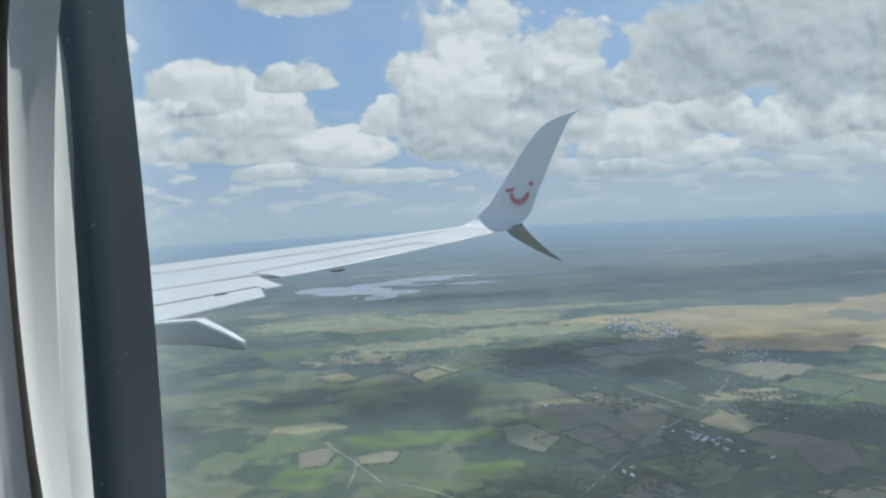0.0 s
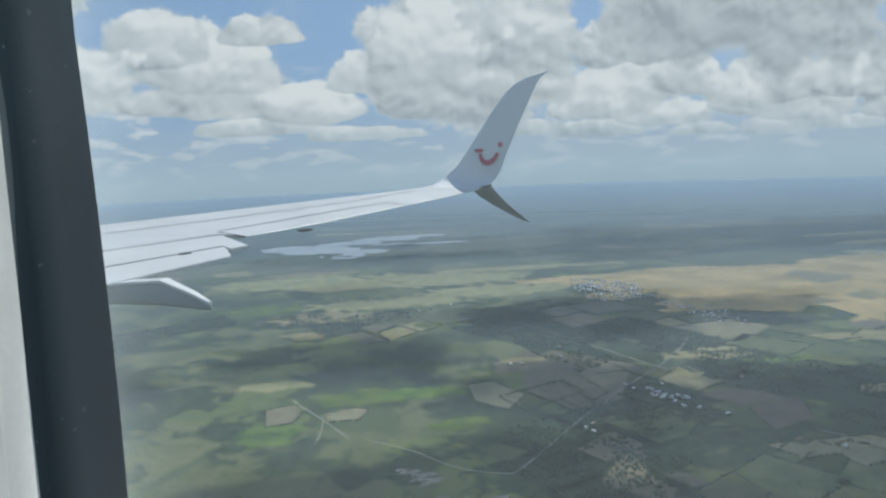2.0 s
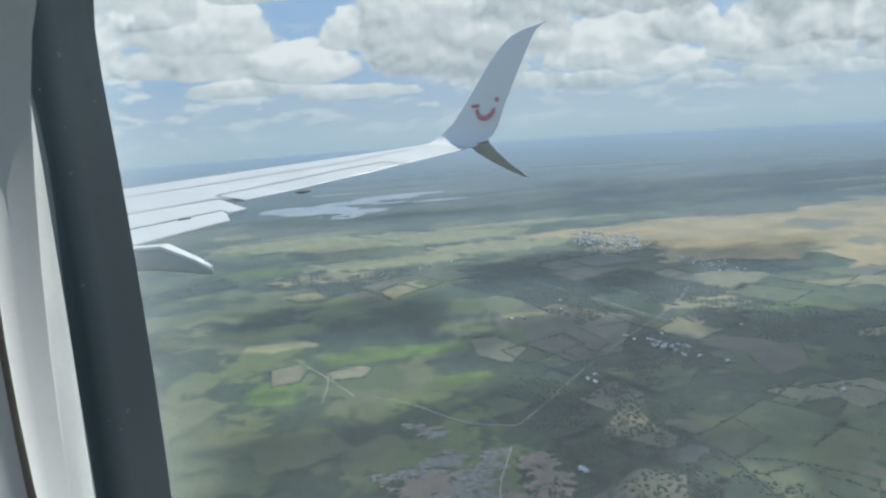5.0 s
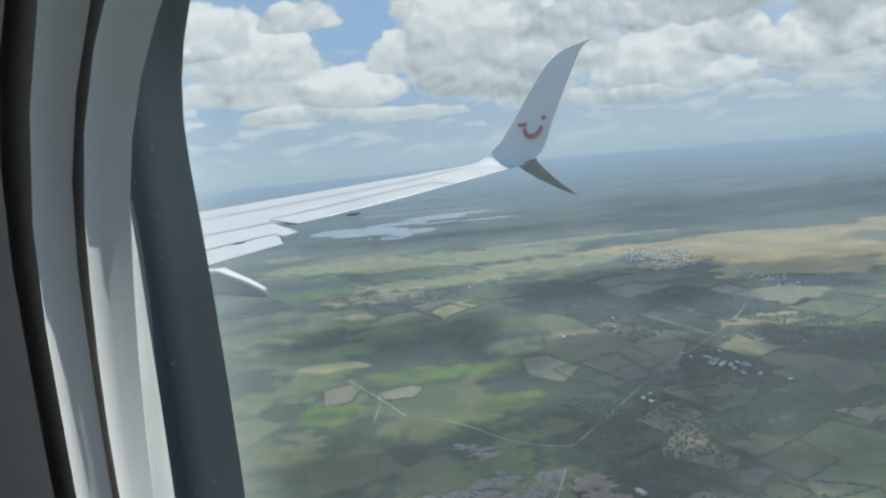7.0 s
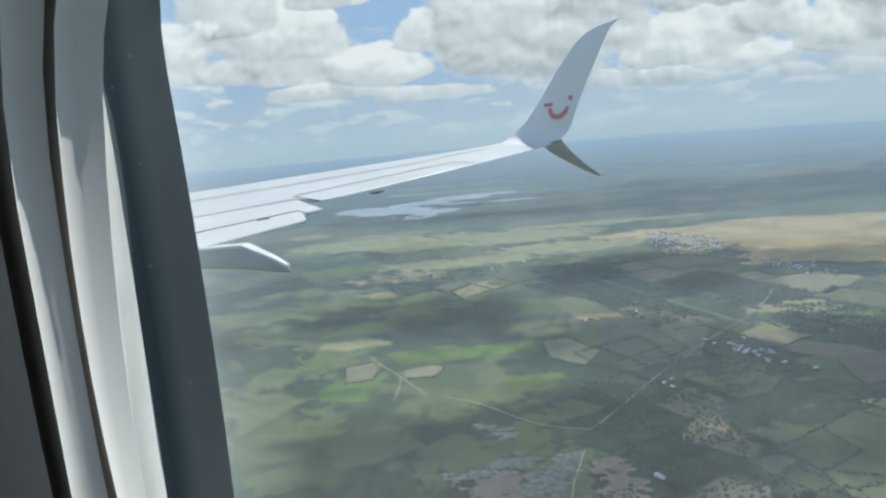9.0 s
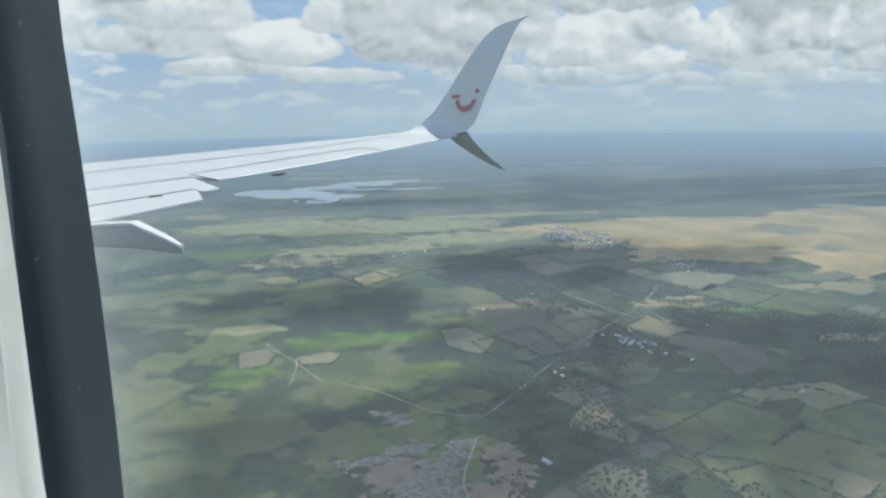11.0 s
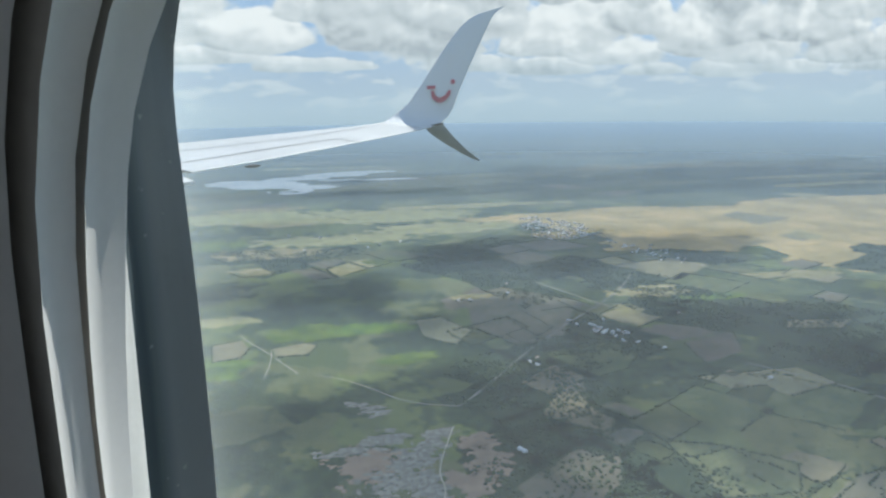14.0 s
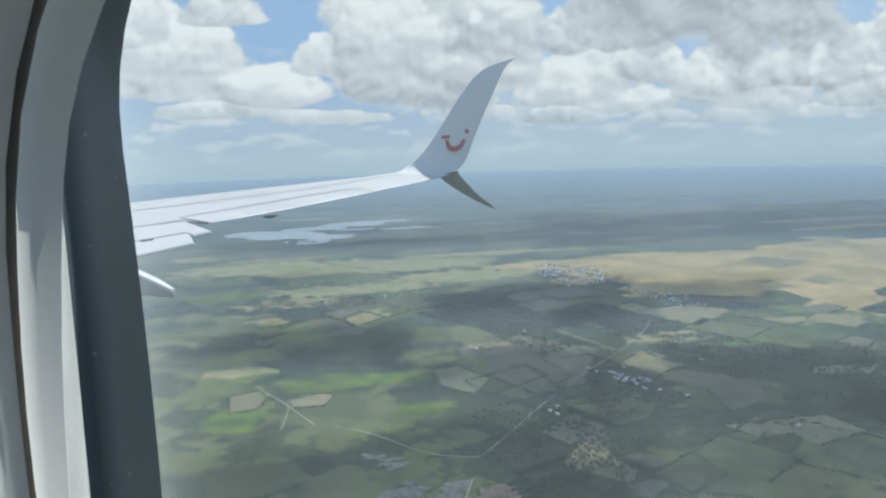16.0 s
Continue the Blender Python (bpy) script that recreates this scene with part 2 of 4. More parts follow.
def disc(rings, wide=180, steps=72):
    bm = bmesh.new()
    loft(bm, [[(r * math.sin(radians(a)), r * math.cos(radians(a)), 0) for a in np.linspace(-wide, wide, steps, endpoint=False)] for r in rings])
    bmesh.ops.contextual_create(bm, geom=[v for v in bm.verts if abs(v.co.length - rings[0]) < 1e-3])
    return bm


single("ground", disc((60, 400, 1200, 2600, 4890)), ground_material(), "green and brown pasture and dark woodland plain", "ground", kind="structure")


# distance haze painted as one flat sheet, more opaque farther out
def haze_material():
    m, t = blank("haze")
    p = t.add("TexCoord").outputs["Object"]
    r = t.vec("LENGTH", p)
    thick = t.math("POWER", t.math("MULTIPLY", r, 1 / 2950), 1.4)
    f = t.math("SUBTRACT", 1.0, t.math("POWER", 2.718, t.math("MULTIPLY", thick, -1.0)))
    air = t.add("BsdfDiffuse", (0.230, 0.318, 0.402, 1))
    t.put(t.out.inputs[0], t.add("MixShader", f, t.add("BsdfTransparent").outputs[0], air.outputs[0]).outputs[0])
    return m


single("haze", disc((200, 800, 1600, 3000, 4890 * (ALT - 9) / ALT)), haze_material(), "blue sheet over the plain standing in for distance haze", "haze", pose(0, 0, 9), "structure")

# ---- fields, woods, water, roads ----
rng = random.Random(7)
TAN = surface("dry_grass", (0.15, 0.14, 0.088), (0.205, 0.185, 0.115), 0.05, 0.95, fine=9, spec=0.1, vary=0.3, dirt=((0.10, 0.11, 0.06), 0.6), bush=((0.045, 0.066, 0.036), -0.060))
STRAW = surface("straw_plain", (0.25, 0.190, 0.085), (0.42, 0.30, 0.145), 0.012, 0.95, fine=9, spec=0.1, vary=0.12, dirt=((0.14, 0.145, 0.075), 0.6), bush=((0.06, 0.085, 0.045), -0.045))
# lighter pasture tone: sunlight on the land is put into the colour
PALE = surface("sunlit_tone_pasture", (0.185, 0.185, 0.085), (0.275, 0.25, 0.125), 0.04, 0.95, fine=9, spec=0.1, vary=0.25, dirt=((0.12, 0.135, 0.06), 0.7), bush=((0.05, 0.072, 0.036), -0.050))
OLIVE = surface("olive_pasture", (0.078, 0.098, 0.045), (0.125, 0.132, 0.065), 0.05, 0.95, fine=9, spec=0.1, vary=0.35, dirt=((0.065, 0.085, 0.042), 0.8), bush=((0.042, 0.064, 0.034), 0.000))
LUSH = surface("green_pasture", (0.06, 0.10, 0.018), (0.12, 0.155, 0.028), 0.05, 0.95, fine=9, spec=0.1, vary=0.5, dirt=((0.045, 0.07, 0.028), 0.8), bush=((0.032, 0.052, 0.024), 0.005))
PLOUGH = surface("fallow_earth", (0.105, 0.10, 0.075), (0.14, 0.128, 0.095), 0.05, 0.95, fine=9, spec=0.1, vary=0.3, dirt=((0.08, 0.085, 0.052), 0.6), bush=((0.045, 0.066, 0.038), -0.030))
WOOD = surface("wood_floor", (0.020, 0.036, 0.022), (0.040, 0.058, 0.032), 0.06, 0.95, fine=9, spec=0.1, dirt=((0.07, 0.085, 0.045), 0.5))
SCRUB = surface("scrub", (0.05, 0.07, 0.03), (0.085, 0.10, 0.045), 0.05, 0.95, fine=9, spec=0.1, vary=0.4, dirt=((0.03, 0.05, 0.024), 0.8), bush=((0.032, 0.052, 0.024), 0.030))
BARE = surface("bare_clay", (0.11, 0.112, 0.09), (0.26, 0.25, 0.225), 0.3, 0.9, fine=6, spec=0.1, dirt=((0.12, 0.12, 0.08), 0.7))
REDDISH = surface("red_clay", (0.20, 0.15, 0.11), (0.27, 0.20, 0.15), 0.1, 0.9, fine=7, spec=0.1, dirt=((0.09, 0.09, 0.05), 0.6))
LEAF = surface("far_foliage", (0.034, 0.055, 0.032), (0.062, 0.09, 0.046), 0.15, 0.9, fine=5, spec=0.15)
TRACK = surface("pale_dirt_road", (0.30, 0.275, 0.225), (0.38, 0.35, 0.29), 0.3, 0.9, spec=0.1)
ASPHALT = surface("worn_asphalt", (0.16, 0.16, 0.15), (0.22, 0.22, 0.20), 0.3, 0.9, spec=0.1)
# pale base colour stands in for the sky mirrored on the water
WATER = surface("sky_pale_water", (0.34, 0.38, 0.41), (0.40, 0.44, 0.46), 0.01, 0.4, spec=0.5)


def inside(x, y, e, wob=0.25, seed=0.0, scale=1.0):
    """How far (x, y) lies within an uneven ellipse: 1 in the middle, 0 on its rim."""
    d = math.hypot((x - e[0]) / e[2], (y - e[1]) / e[3])
    n = noise.fractal(Vector((x * 0.02 / scale, y * 0.03 / scale, seed)), 0.9, 2.0, 4)
    return 1 - d + wob * n


def patch(name, ellipses, cell, z, material, label, category, wob=0.3, seed=0.0, scale=1.0, kind=""):
    """One flat sheet with an uneven rim over the union of ellipses."""
    x0, x1 = min(e[0] - 1.5 * e[2] for e in ellipses), max(e[0] + 1.5 * e[2] for e in ellipses)
    y0, y1 = min(e[1] - 1.5 * e[3] for e in ellipses), max(e[1] + 1.5 * e[3] for e in ellipses)
    bm, seen = bmesh.new(), {}

    def at(i, j):
        if (i, j) not in seen:
            jx, jy = noise.noise(Vector((i * 0.9, j * 0.9, seed))), noise.noise(Vector((i * 0.9, j * 0.9, seed + 9)))
            seen[(i, j)] = bm.verts.new((x0 + (i + 0.4 * jx) * cell, y0 + (j + 0.4 * jy) * cell, z))
        return seen[(i, j)]
    for i in range(int((x1 - x0) / cell)):
        for j in range(int((y1 - y0) / cell)):
            x, y = x0 + (i + 0.5) * cell, y0 + (j + 0.5) * cell
            if max(inside(x, y, e, wob, seed, scale) for e in ellipses) > 0:
                bm.faces.new((at(i, j), at(i + 1, j), at(i + 1, j + 1), at(i, j + 1)))
    return single(name, bm, material, label, category, kind=kind)


def strip(name, line, wide, material, label, category, z=0.16):
    """A road along a bent line, smoothed."""
    pts = [Vector(p) for p in line]
    for _ in range(2):
        pts = [pts[0]] + [q for a, b in zip(pts, pts[1:]) for q in (a.lerp(b, 0.25), a.lerp(b, 0.75))] + [pts[-1]]
    left, right = [], []
    for i, p in enumerate(pts):
        d = (pts[min(i + 1, len(pts) - 1)] - pts[max(i - 1, 0)]).normalized()
        w = wide / 2 * (1 + 0.3 * noise.noise(Vector((p.x * 0.1, p.y * 0.1, 2))))
        left.append((p.x - d.y * w, p.y + d.x * w, z))
        right.append((p.x + d.y * w, p.y - d.x * w, z))
    bm = bmesh.new()
    loft(bm, [left, right], closed=False)
    return single(name, bm, material, label, category, kind="structure")


TOWN = (340, 930, 70, 170)
VILLAGE = (226, 528, 26, 22)
QUARRY = (34, 358, 52, 56)
PLAIN = (660, 930, 330, 180)
LAKE = [(-225, 1670, 70, 55), (-150, 1630, 85, 75), (-95, 1540, 50, 80), (-30, 1565, 52, 34), (-90, 1735, 80, 40), (20, 1800, 95, 45), (95, 1835, 70, 26), (130, 1665, 80, 18), (20, 1680, 60, 16)]
GREENS = (-25, 540, 85, 70)      # sunlit pasture with no hedges

patch("lake", LAKE, 5.0, 0.20, WATER, "pale grey-blue lake with ragged shores", "lake", 0.35, 3.0, 2.2, "structure")
patch("lake", [(900, 2600, 260, 26), (1500, 2500, 200, 30)], 14.0, 0.20, WATER, "thin pale strip of far water", "lake", 0.4, 5.0, 4, "structure")
patch("sandbank", [(205, 1640, 30, 22)], 4.0, 0.24, BARE, "pale bare bank beside the lake", "sandbank", 0.4, 1.0)
patch("plain", [PLAIN, (480, 1060, 240, 62), (860, 1040, 320, 110), (330, 1085, 80, 24), (640, 790, 110, 130)], 9.0, 0.04, STRAW, "dry straw-coloured plain beyond the town", "plain", 0.4, 8.0, 3, "structure")
for k, (x, y, rx, ry) in enumerate([(20, 412, 9, 7), (8, 424, 6, 4), (0, 363, 15, 5), (24, 374, 12, 9), (40, 349, 13, 10), (50, 366, 8, 12), (27, 326, 16, 12), (33, 342, 9, 6), (44, 318, 8, 12), (58, 376, 8, 6)]):
    patch("clay_pan", [(x, y, rx, ry)], 0.8, 0.10 + 0.001 * k, BARE, "pale bare eroded clay", "bare earth", 1.15, 10.0 + k, 0.16)
for k, (x, y, rx, ry) in enumerate([(78, 362, 12, 9), (80, 338, 11, 16), (14, 346, 20, 18), (66, 318, 13, 14)]):
    patch("clay_pan", [(x, y, rx, ry)], 1.4, 0.08, REDDISH, "reddish brown bare clay", "bare earth", 0.9, 30.0 + k, 0.2)

for k, (x, y, rx, ry, mat, say) in enumerate([
        (-92, 505, 24, 22, LUSH, "bright green pasture"), (-20, 575, 44, 20, LUSH, "bright green pasture"), (30, 575, 40, 14, LUSH, "bright green pasture"), (52, 500, 24, 12, LUSH, "bright green pasture"),
        (-105, 620, 32, 14, PALE, "pale yellow-green mown field, sunlight put into its colour"), (-85, 895, 75, 30, PALE, "pale yellow-green dry pasture, sunlight put into its colour"), (-100, 800, 26, 20, PALE, "pale yellow-green mown field, sunlight put into its colour"), (68, 820, 34, 28, LUSH, "bright green pasture"),
        (134, 652, 22, 8, PALE, "pale yellow-green mown field, sunlight put into its colour"), (0, 965, 120, 34, PALE, "pale yellow-green dry pasture, sunlight put into its colour"), (-130, 1180, 170, 60, PALE, "pale yellow-green dry pasture, sunlight put into its colour"), (90, 1140, 150, 60, PALE, "pale yellow-green dry pasture, sunlight put into its colour"), (170, 1020, 110, 45, PALE, "pale yellow-green dry pasture, sunlight put into its colour"), (40, 860, 70, 26, OLIVE, "olive pasture"), (-150, 780, 50, 26, OLIVE, "olive pasture"),
        (318, 632, 46, 20, PALE, "pale yellow-green mown field, sunlight put into its colour"), (370, 602, 36, 11, LUSH, "bright green pasture"), (500, 660, 60, 17, PALE, "pale yellow-green mown field, sunlight put into its colour"), (270, 580, 12, 18, PALE, "pale yellow-green dry pasture, sunlight put into its colour"), (-170, 960, 60, 30, LUSH, "bright green pasture")]):
    patch("field", [(x, y, rx, ry)], 2.2 if y < 600 else 4.0, 0.125 + 0.0005 * k, mat, say, "field", 0.45, 50.0 + k, 0.4)


def paddock(outline, mat, label, z=0.16):
    """A fenced field of a few corners, its sides a little uneven."""
    pts = []
    for (xa, ya), (xb, yb) in zip(outline, outline[1:] + outline[:1]):
        for k in range(10):
            x, y = xa + (xb - xa) * k / 10, ya + (yb - ya) * k / 10
            n = noise.noise_vector(Vector((x * 0.12, y * 0.12, 2.2)))
            pts.append((x + 1.6 * n.x, y + 1.6 * n.y, z))
    bm = bmesh.new()
    slab(bm, pts, 0.03)
    single("field", bm, mat, label, "field")
    for a, b in zip(outline, outline[1:] + outline[:1]):
        if rng.random() < 0.7:
            hedges.append((Vector(a), Vector(b)))


hedges, woods, FIELDS = [], [], []
paddock([(125, 438), (158, 465), (173, 438), (159, 396), (167, 373), (158, 354), (124, 386), (140, 411)], TAN, "pale tan field with a stepped side")
paddock([(157, 488), (220, 503), (230, 472), (208, 446), (183, 437), (164, 475)], OLIVE, "olive brown pasture below the village")
paddock([(250, 423), (331, 425), (341, 394), (295, 381), (290, 400), (265, 398)], TAN, "long tan dry field")
paddock([(276, 488), (330, 506), (312, 462), (271, 445)], PLOUGH, "grey-brown fallow field")
paddock([(393, 521), (452, 513), (425, 493), (381, 503)], TAN, "narrow tan dry field")
paddock([(88, 312), (132, 342), (153, 331), (143, 304), (126, 290), (84, 296)], PLOUGH, "reddish brown ploughed field")
paddock([(185, 342), (215, 330), (245, 304), (228, 279), (187, 281)], OLIVE, "olive green pasture with scrub")
paddock([(266, 287), (311, 294), (317, 253), (237, 270)], PLOUGH, "reddish brown ploughed field")
paddock([(69, 588), (93, 593), (114, 552), (94, 520), (71, 543)], TAN, "small square tan field")
paddock([(126, 643), (170, 680), (233, 617), (186, 523), (143, 508), (116, 559)], PLOUGH, "wide grey-brown fallow field", 0.10)
paddock([(-55, 541), (-29, 550), (-18, 543), (-26, 521), (-49, 522)], TAN, "small straw-coloured mown field", 0.20)
paddock([(-104, 558), (-81, 567), (-73, 544), (-77, 525), (-98, 520)], TAN, "small straw-coloured mown field", 0.20)
for k in range(90):
    y = 1200 * (3.3 ** (k / 89)) * rng.uniform(0.93, 1.07)
    x = rng.uniform(-0.45, 1.0) * y
    wide, deep = rng.uniform(0.05, 0.16) * y, rng.uniform(0.015, 0.04) * y
    if math.hypot(x, y) > 4200 or max(inside(x, y, e, 0.0) for e in LAKE) > -1.2:
        continue
    if k % 2:
        patch("woodland", [(x, y, wide, deep), (x + 0.7 * wide, y + 0.6 * deep, wide * 0.7, deep * 0.6)], y / 150, 0.26 + 0.002 * k, SCRUB, "dark far woodland", "woodland", 0.7, 80.0 + k, y / 500, "structure")
    else:
        patch("field", [(x, y, wide, 0.5 * deep)], y / 150, 0.25 + 0.002 * k, rng.choice((TAN, PALE, OLIVE)), "pale far pasture", "field", 0.6, 80.0 + k, y / 500)
strip("road", [(112, 841), (159, 816), (187, 750), (239, 628), (256, 590)], 1.1, TRACK, "pale straight dirt road between pastures", "road", 0.22)
strip("road", [(349, 736), (286, 637), (211, 564), (151, 501), (89, 423), (75, 409)], 1.3, ASPHALT, "grey country road through the village", "road", 0.22)
strip("road", [(-18, 480), (10, 461), (42, 420), (75, 409)], 0.7, TRACK, "pale winding dirt track", "road", 0.23)
strip("road", [(300, 440), (337, 396), (351, 370), (360, 347), (375, 308), (395, 262)], 1.5, ASPHALT, "grey straight road along the fields", "road", 0.22)
strip("road", [(-85, 581), (-76, 562), (-60, 538), (-32, 485)], 0.7, TRACK, "pale dirt track through the pasture", "road", 0.24)
strip("road", [(-55, 537), (-53, 512), (-56, 479)], 0.5, TRACK, "short pale side track", "road", 0.25)
strip("road", [(-160, 1160), (-150, 1120), (-166, 1090)], 3.0, TRACK, "pale far track", "road", 0.22)
strip("creek", [(66, 381), (60, 364), (53, 345), (49, 328), (51, 317), (47, 301), (44, 270)], 0.9, TRACK, "pale dry creek bed", "creek", 0.2)

# field pattern: a rotated rectangle, split again and again
AXIS_A, AXIS_B = Vector((0.48, -0.875)), Vector((0.875, 0.48))

def split(a0, a1, b0, b1, depth=0):
    c = AXIS_A * (a0 + a1) / 2 + AXIS_B * (b0 + b1) / 2
    la, lb = a1 - a0, b1 - b0
    far = max(0.8, min(2.6, c.y / 480))
    if not (220 < c.y + 200 and -0.62 * c.y - 170 < c.x < 1.05 * c.y + 170) and depth > 5:
        return
    limit = rng.uniform(20, 62) * far
    if max(la, lb) < limit * 1.25 or depth > 13:
        FIELDS.append((a0, a1, b0, b1))
        return
    k = rng.uniform(0.36, 0.64)
    if la > lb * rng.uniform(0.8, 1.3):
        m = a0 + la * k
        split(a0, m, b0, b1, depth + 1)
        split(m, a1, b0, b1, depth + 1)
    else:
        m = b0 + lb * k
        split(a0, a1, b0, m, depth + 1)
        split(a0, a1, m, b1, depth + 1)


split(-1400, 500, -400, 1500)


def bent(w):
    """The field pattern follows the lie of the land."""
    n = noise.noise_vector(Vector((w.x * 0.005, w.y * 0.005, 1.5)))
    k = noise.noise_vector(Vector((w.x * 0.017, w.y * 0.017, 6.5)))
    return Vector((w.x + 38 * n.x + 11 * k.x, w.y + 38 * n.y + 11 * k.y))


def edge_points(a0, a1, b0, b1):
    """Points along a ragged rectangle that reaches a little past its sides."""
    c = [(a0 - 3, b0 - 3), (a1 + 3, b0 - 3), (a1 + 3, b1 + 3), (a0 - 3, b1 + 3)]
    for i in range(4):
        for k in range(9):
            a, b = (c[i][j] + (c[(i + 1) % 4][j] - c[i][j]) * k / 9 for j in (0, 1))
            n = noise.noise_vector(Vector((a * 0.13, b * 0.13, 8.0)))
            yield a + 7 * n.x, b + 7 * n.y


def build_fields():
    count, rest = 0, {}
    ground = bpy.data.objects["ground"]
    for a0, a1, b0, b1 in FIELDS:
        c = AXIS_A * (a0 + a1) / 2 + AXIS_B * (b0 + b1) / 2
        if not (235 < c.y < 1500 and -0.62 * c.y - 40 < c.x < 1.05 * c.y + 40):
            continue
        wild = noise.fractal(Vector((c.x * 0.0045, c.y * 0.0035, 4.0)), 0.9, 2.0, 3)
        dry = noise.fractal(Vector((c.x * 0.004, c.y * 0.004, 11.0)), 0.9, 2.0, 3)
        if inside(c.x, c.y, QUARRY) > 0 or inside(c.x, c.y, GREENS) > -0.3 or (c.x < 95 and c.y < 760) or inside(c.x, c.y, TOWN) > 0.1 or max(inside(c.x, c.y, e, 0.2) for e in LAKE) > -0.2:
            continue
        if inside(c.x, c.y, PLAIN, 0.2) > 0.05 and rng.random() < 0.82:
            continue
        on_plain = inside(c.x, c.y, PLAIN, 0.2) > 0.05
        if (wild > 0.02 and not on_plain) or (c.y > 1040 and rng.random() < 0.75):
            if c.y < 900:
                woods.append((a0, a1, b0, b1))
                ring = [bent(AXIS_A * a + AXIS_B * b) for a, b in edge_points(a0, a1, b0, b1)]
                rest.setdefault(WOOD.name, (WOOD, []))[1].append([(w.x, w.y, 0.055) for w in ring])
            continue
        if rng.random() < 0.42:
            continue
        gap = rng.uniform(0.4, 1.3)
        corner = [Vector((a + rng.uniform(-0.13, 0.13) * (a1 - a0), b + rng.uniform(-0.13, 0.13) * (b1 - b0))) for a, b in ((a0 + gap, b0 + gap), (a1 - gap, b0 + gap), (a1 - gap, b1 - gap), (a0 + gap, b1 - gap))]
        outline = []
        for i in range(4):
            p, q = corner[i], corner[(i + 1) % 4]
            for k in range(9):
                s = p.lerp(q, k / 9)
                s += Vector((noise.noise(Vector((s.x * 0.09, s.y * 0.09, 3))), noise.noise(Vector((s.x * 0.09, s.y * 0.09, 6))))) * 5.0
                w = bent(AXIS_A * s.x + AXIS_B * s.y)
                outline.append((w.x, w.y, 0.07))
        roll = rng.random() + 0.5 * dry
        mat = (PALE if roll > 0.5 else TAN) if on_plain else PALE if c.y > 740 and roll > 0.45 else TAN if roll > 0.72 else OLIVE if roll > 0.40 else PLOUGH if roll > 0.08 else SCRUB
        if c.y < 700 and count < 295:
            bm = bmesh.new()
            slab(bm, outline, 0.05)
            part("field", bm, mat, ground)
            count += 1
        else:
            rest.setdefault(mat.name, (mat, []))[1].append(outline)
        if not on_plain or rng.random() < 0.25:
            for i in range(4):
                if rng.random() < 0.62:
                    p, q = corner[i], corner[(i + 1) % 4]
                    hedges.append((bent(AXIS_A * p.x + AXIS_B * p.y), bent(AXIS_A * q.x + AXIS_B * q.y)))
    for mat, outlines in rest.values():
        bm = bmesh.new()
        for o in outlines:
            bm.faces.new([bm.verts.new(v) for v in o])
        tagged(part("field_patchwork", bm, mat, ground, "patchwork of fields and woodland"), kind="stuff")


build_fields()


# trees: uneven clumps of foliage, many of them
def clumps(name, spots, label, category):
    base = bmesh.new()
    bmesh.ops.create_icosphere(base, subdivisions=1, radius=1.0)
    v0 = np.array([v.co[:] for v in base.verts])
    f0 = np.array([[v.index for v in f.verts] for f in base.faces])
    base.free()
    gen = np.random.RandomState(3)
    verts, faces = [], []
    for i, (x, y, r) in enumerate(spots):
        k = v0 * (1 + gen.uniform(-0.35, 0.35, (len(v0), 1))) * np.array([r, r, r * gen.uniform(0.6, 1.0)])
        verts.append(k + np.array([x, y, r * 0.45]))
        faces.append(f0 + i * len(v0))
    me = bpy.data.meshes.new(name)
    me.from_pydata(np.concatenate(verts).tolist(), [], np.concatenate(faces).tolist())
    me.materials.append(LEAF)
    return tagged(new(name, me), label, category, kind="stuff")


def plant():
    rows, heap = [], []
    for p, q in hedges:
        length = (q - p).length
        if p.y > 1150:
            continue
        s, size = 0.0, rng.uniform(0.5, 1.0)
        while s < length:
            w = p.lerp(q, s / length)
            if rng.random() < 0.8:
                rows.append((w.x + rng.gauss(0, 0.5), w.y + rng.gauss(0, 0.5), size * rng.uniform(0.5, 1.3)))
            s += size * rng.uniform(0.7, 1.7)
    for a0, a1, b0, b1 in woods:
        for _ in range(int((a1 - a0) * (b1 - b0) / 7)):
            w = bent(AXIS_A * rng.uniform(a0, a1) + AXIS_B * rng.uniform(b0, b1))
            if noise.noise(Vector((w.x * 0.05, w.y * 0.05, 2))) > -0.15 and not max(inside(w.x, w.y, QUARRY), inside(w.x, w.y, VILLAGE)) > 0:
                heap.append((w.x, w.y, rng.uniform(0.6, 1.3)))
    for _ in range(5500):
        y = rng.uniform(260, 1100)
        x = rng.uniform(-0.6 * y, 1.0 * y)
        if noise.noise(Vector((x * 0.012, y * 0.012, 7))) > 0.05:
            rows.append((x, y, rng.uniform(0.25, 0.6)))
    clumps("hedgerow_trees", rows, "dark green hedgerows and lone trees between fields", "trees")
    clumps("woodland", heap, "dark green broadleaf woodland", "trees")


plant()


# ---- houses ----
WALLS = [surface("house_wall", a, b, 0.8, 0.85, spec=0.2) for a, b in (((0.66, 0.64, 0.60), (0.76, 0.74, 0.70)), ((0.55, 0.50, 0.42), (0.62, 0.57, 0.48)))]
ROOFS = [surface("house_roof", a, b, 1.2, 0.7, spec=0.3) for a, b in (((0.62, 0.62, 0.61), (0.74, 0.74, 0.72)), ((0.36, 0.24, 0.19), (0.44, 0.30, 0.24)), ((0.40, 0.41, 0.42), (0.52, 0.53, 0.53)))]


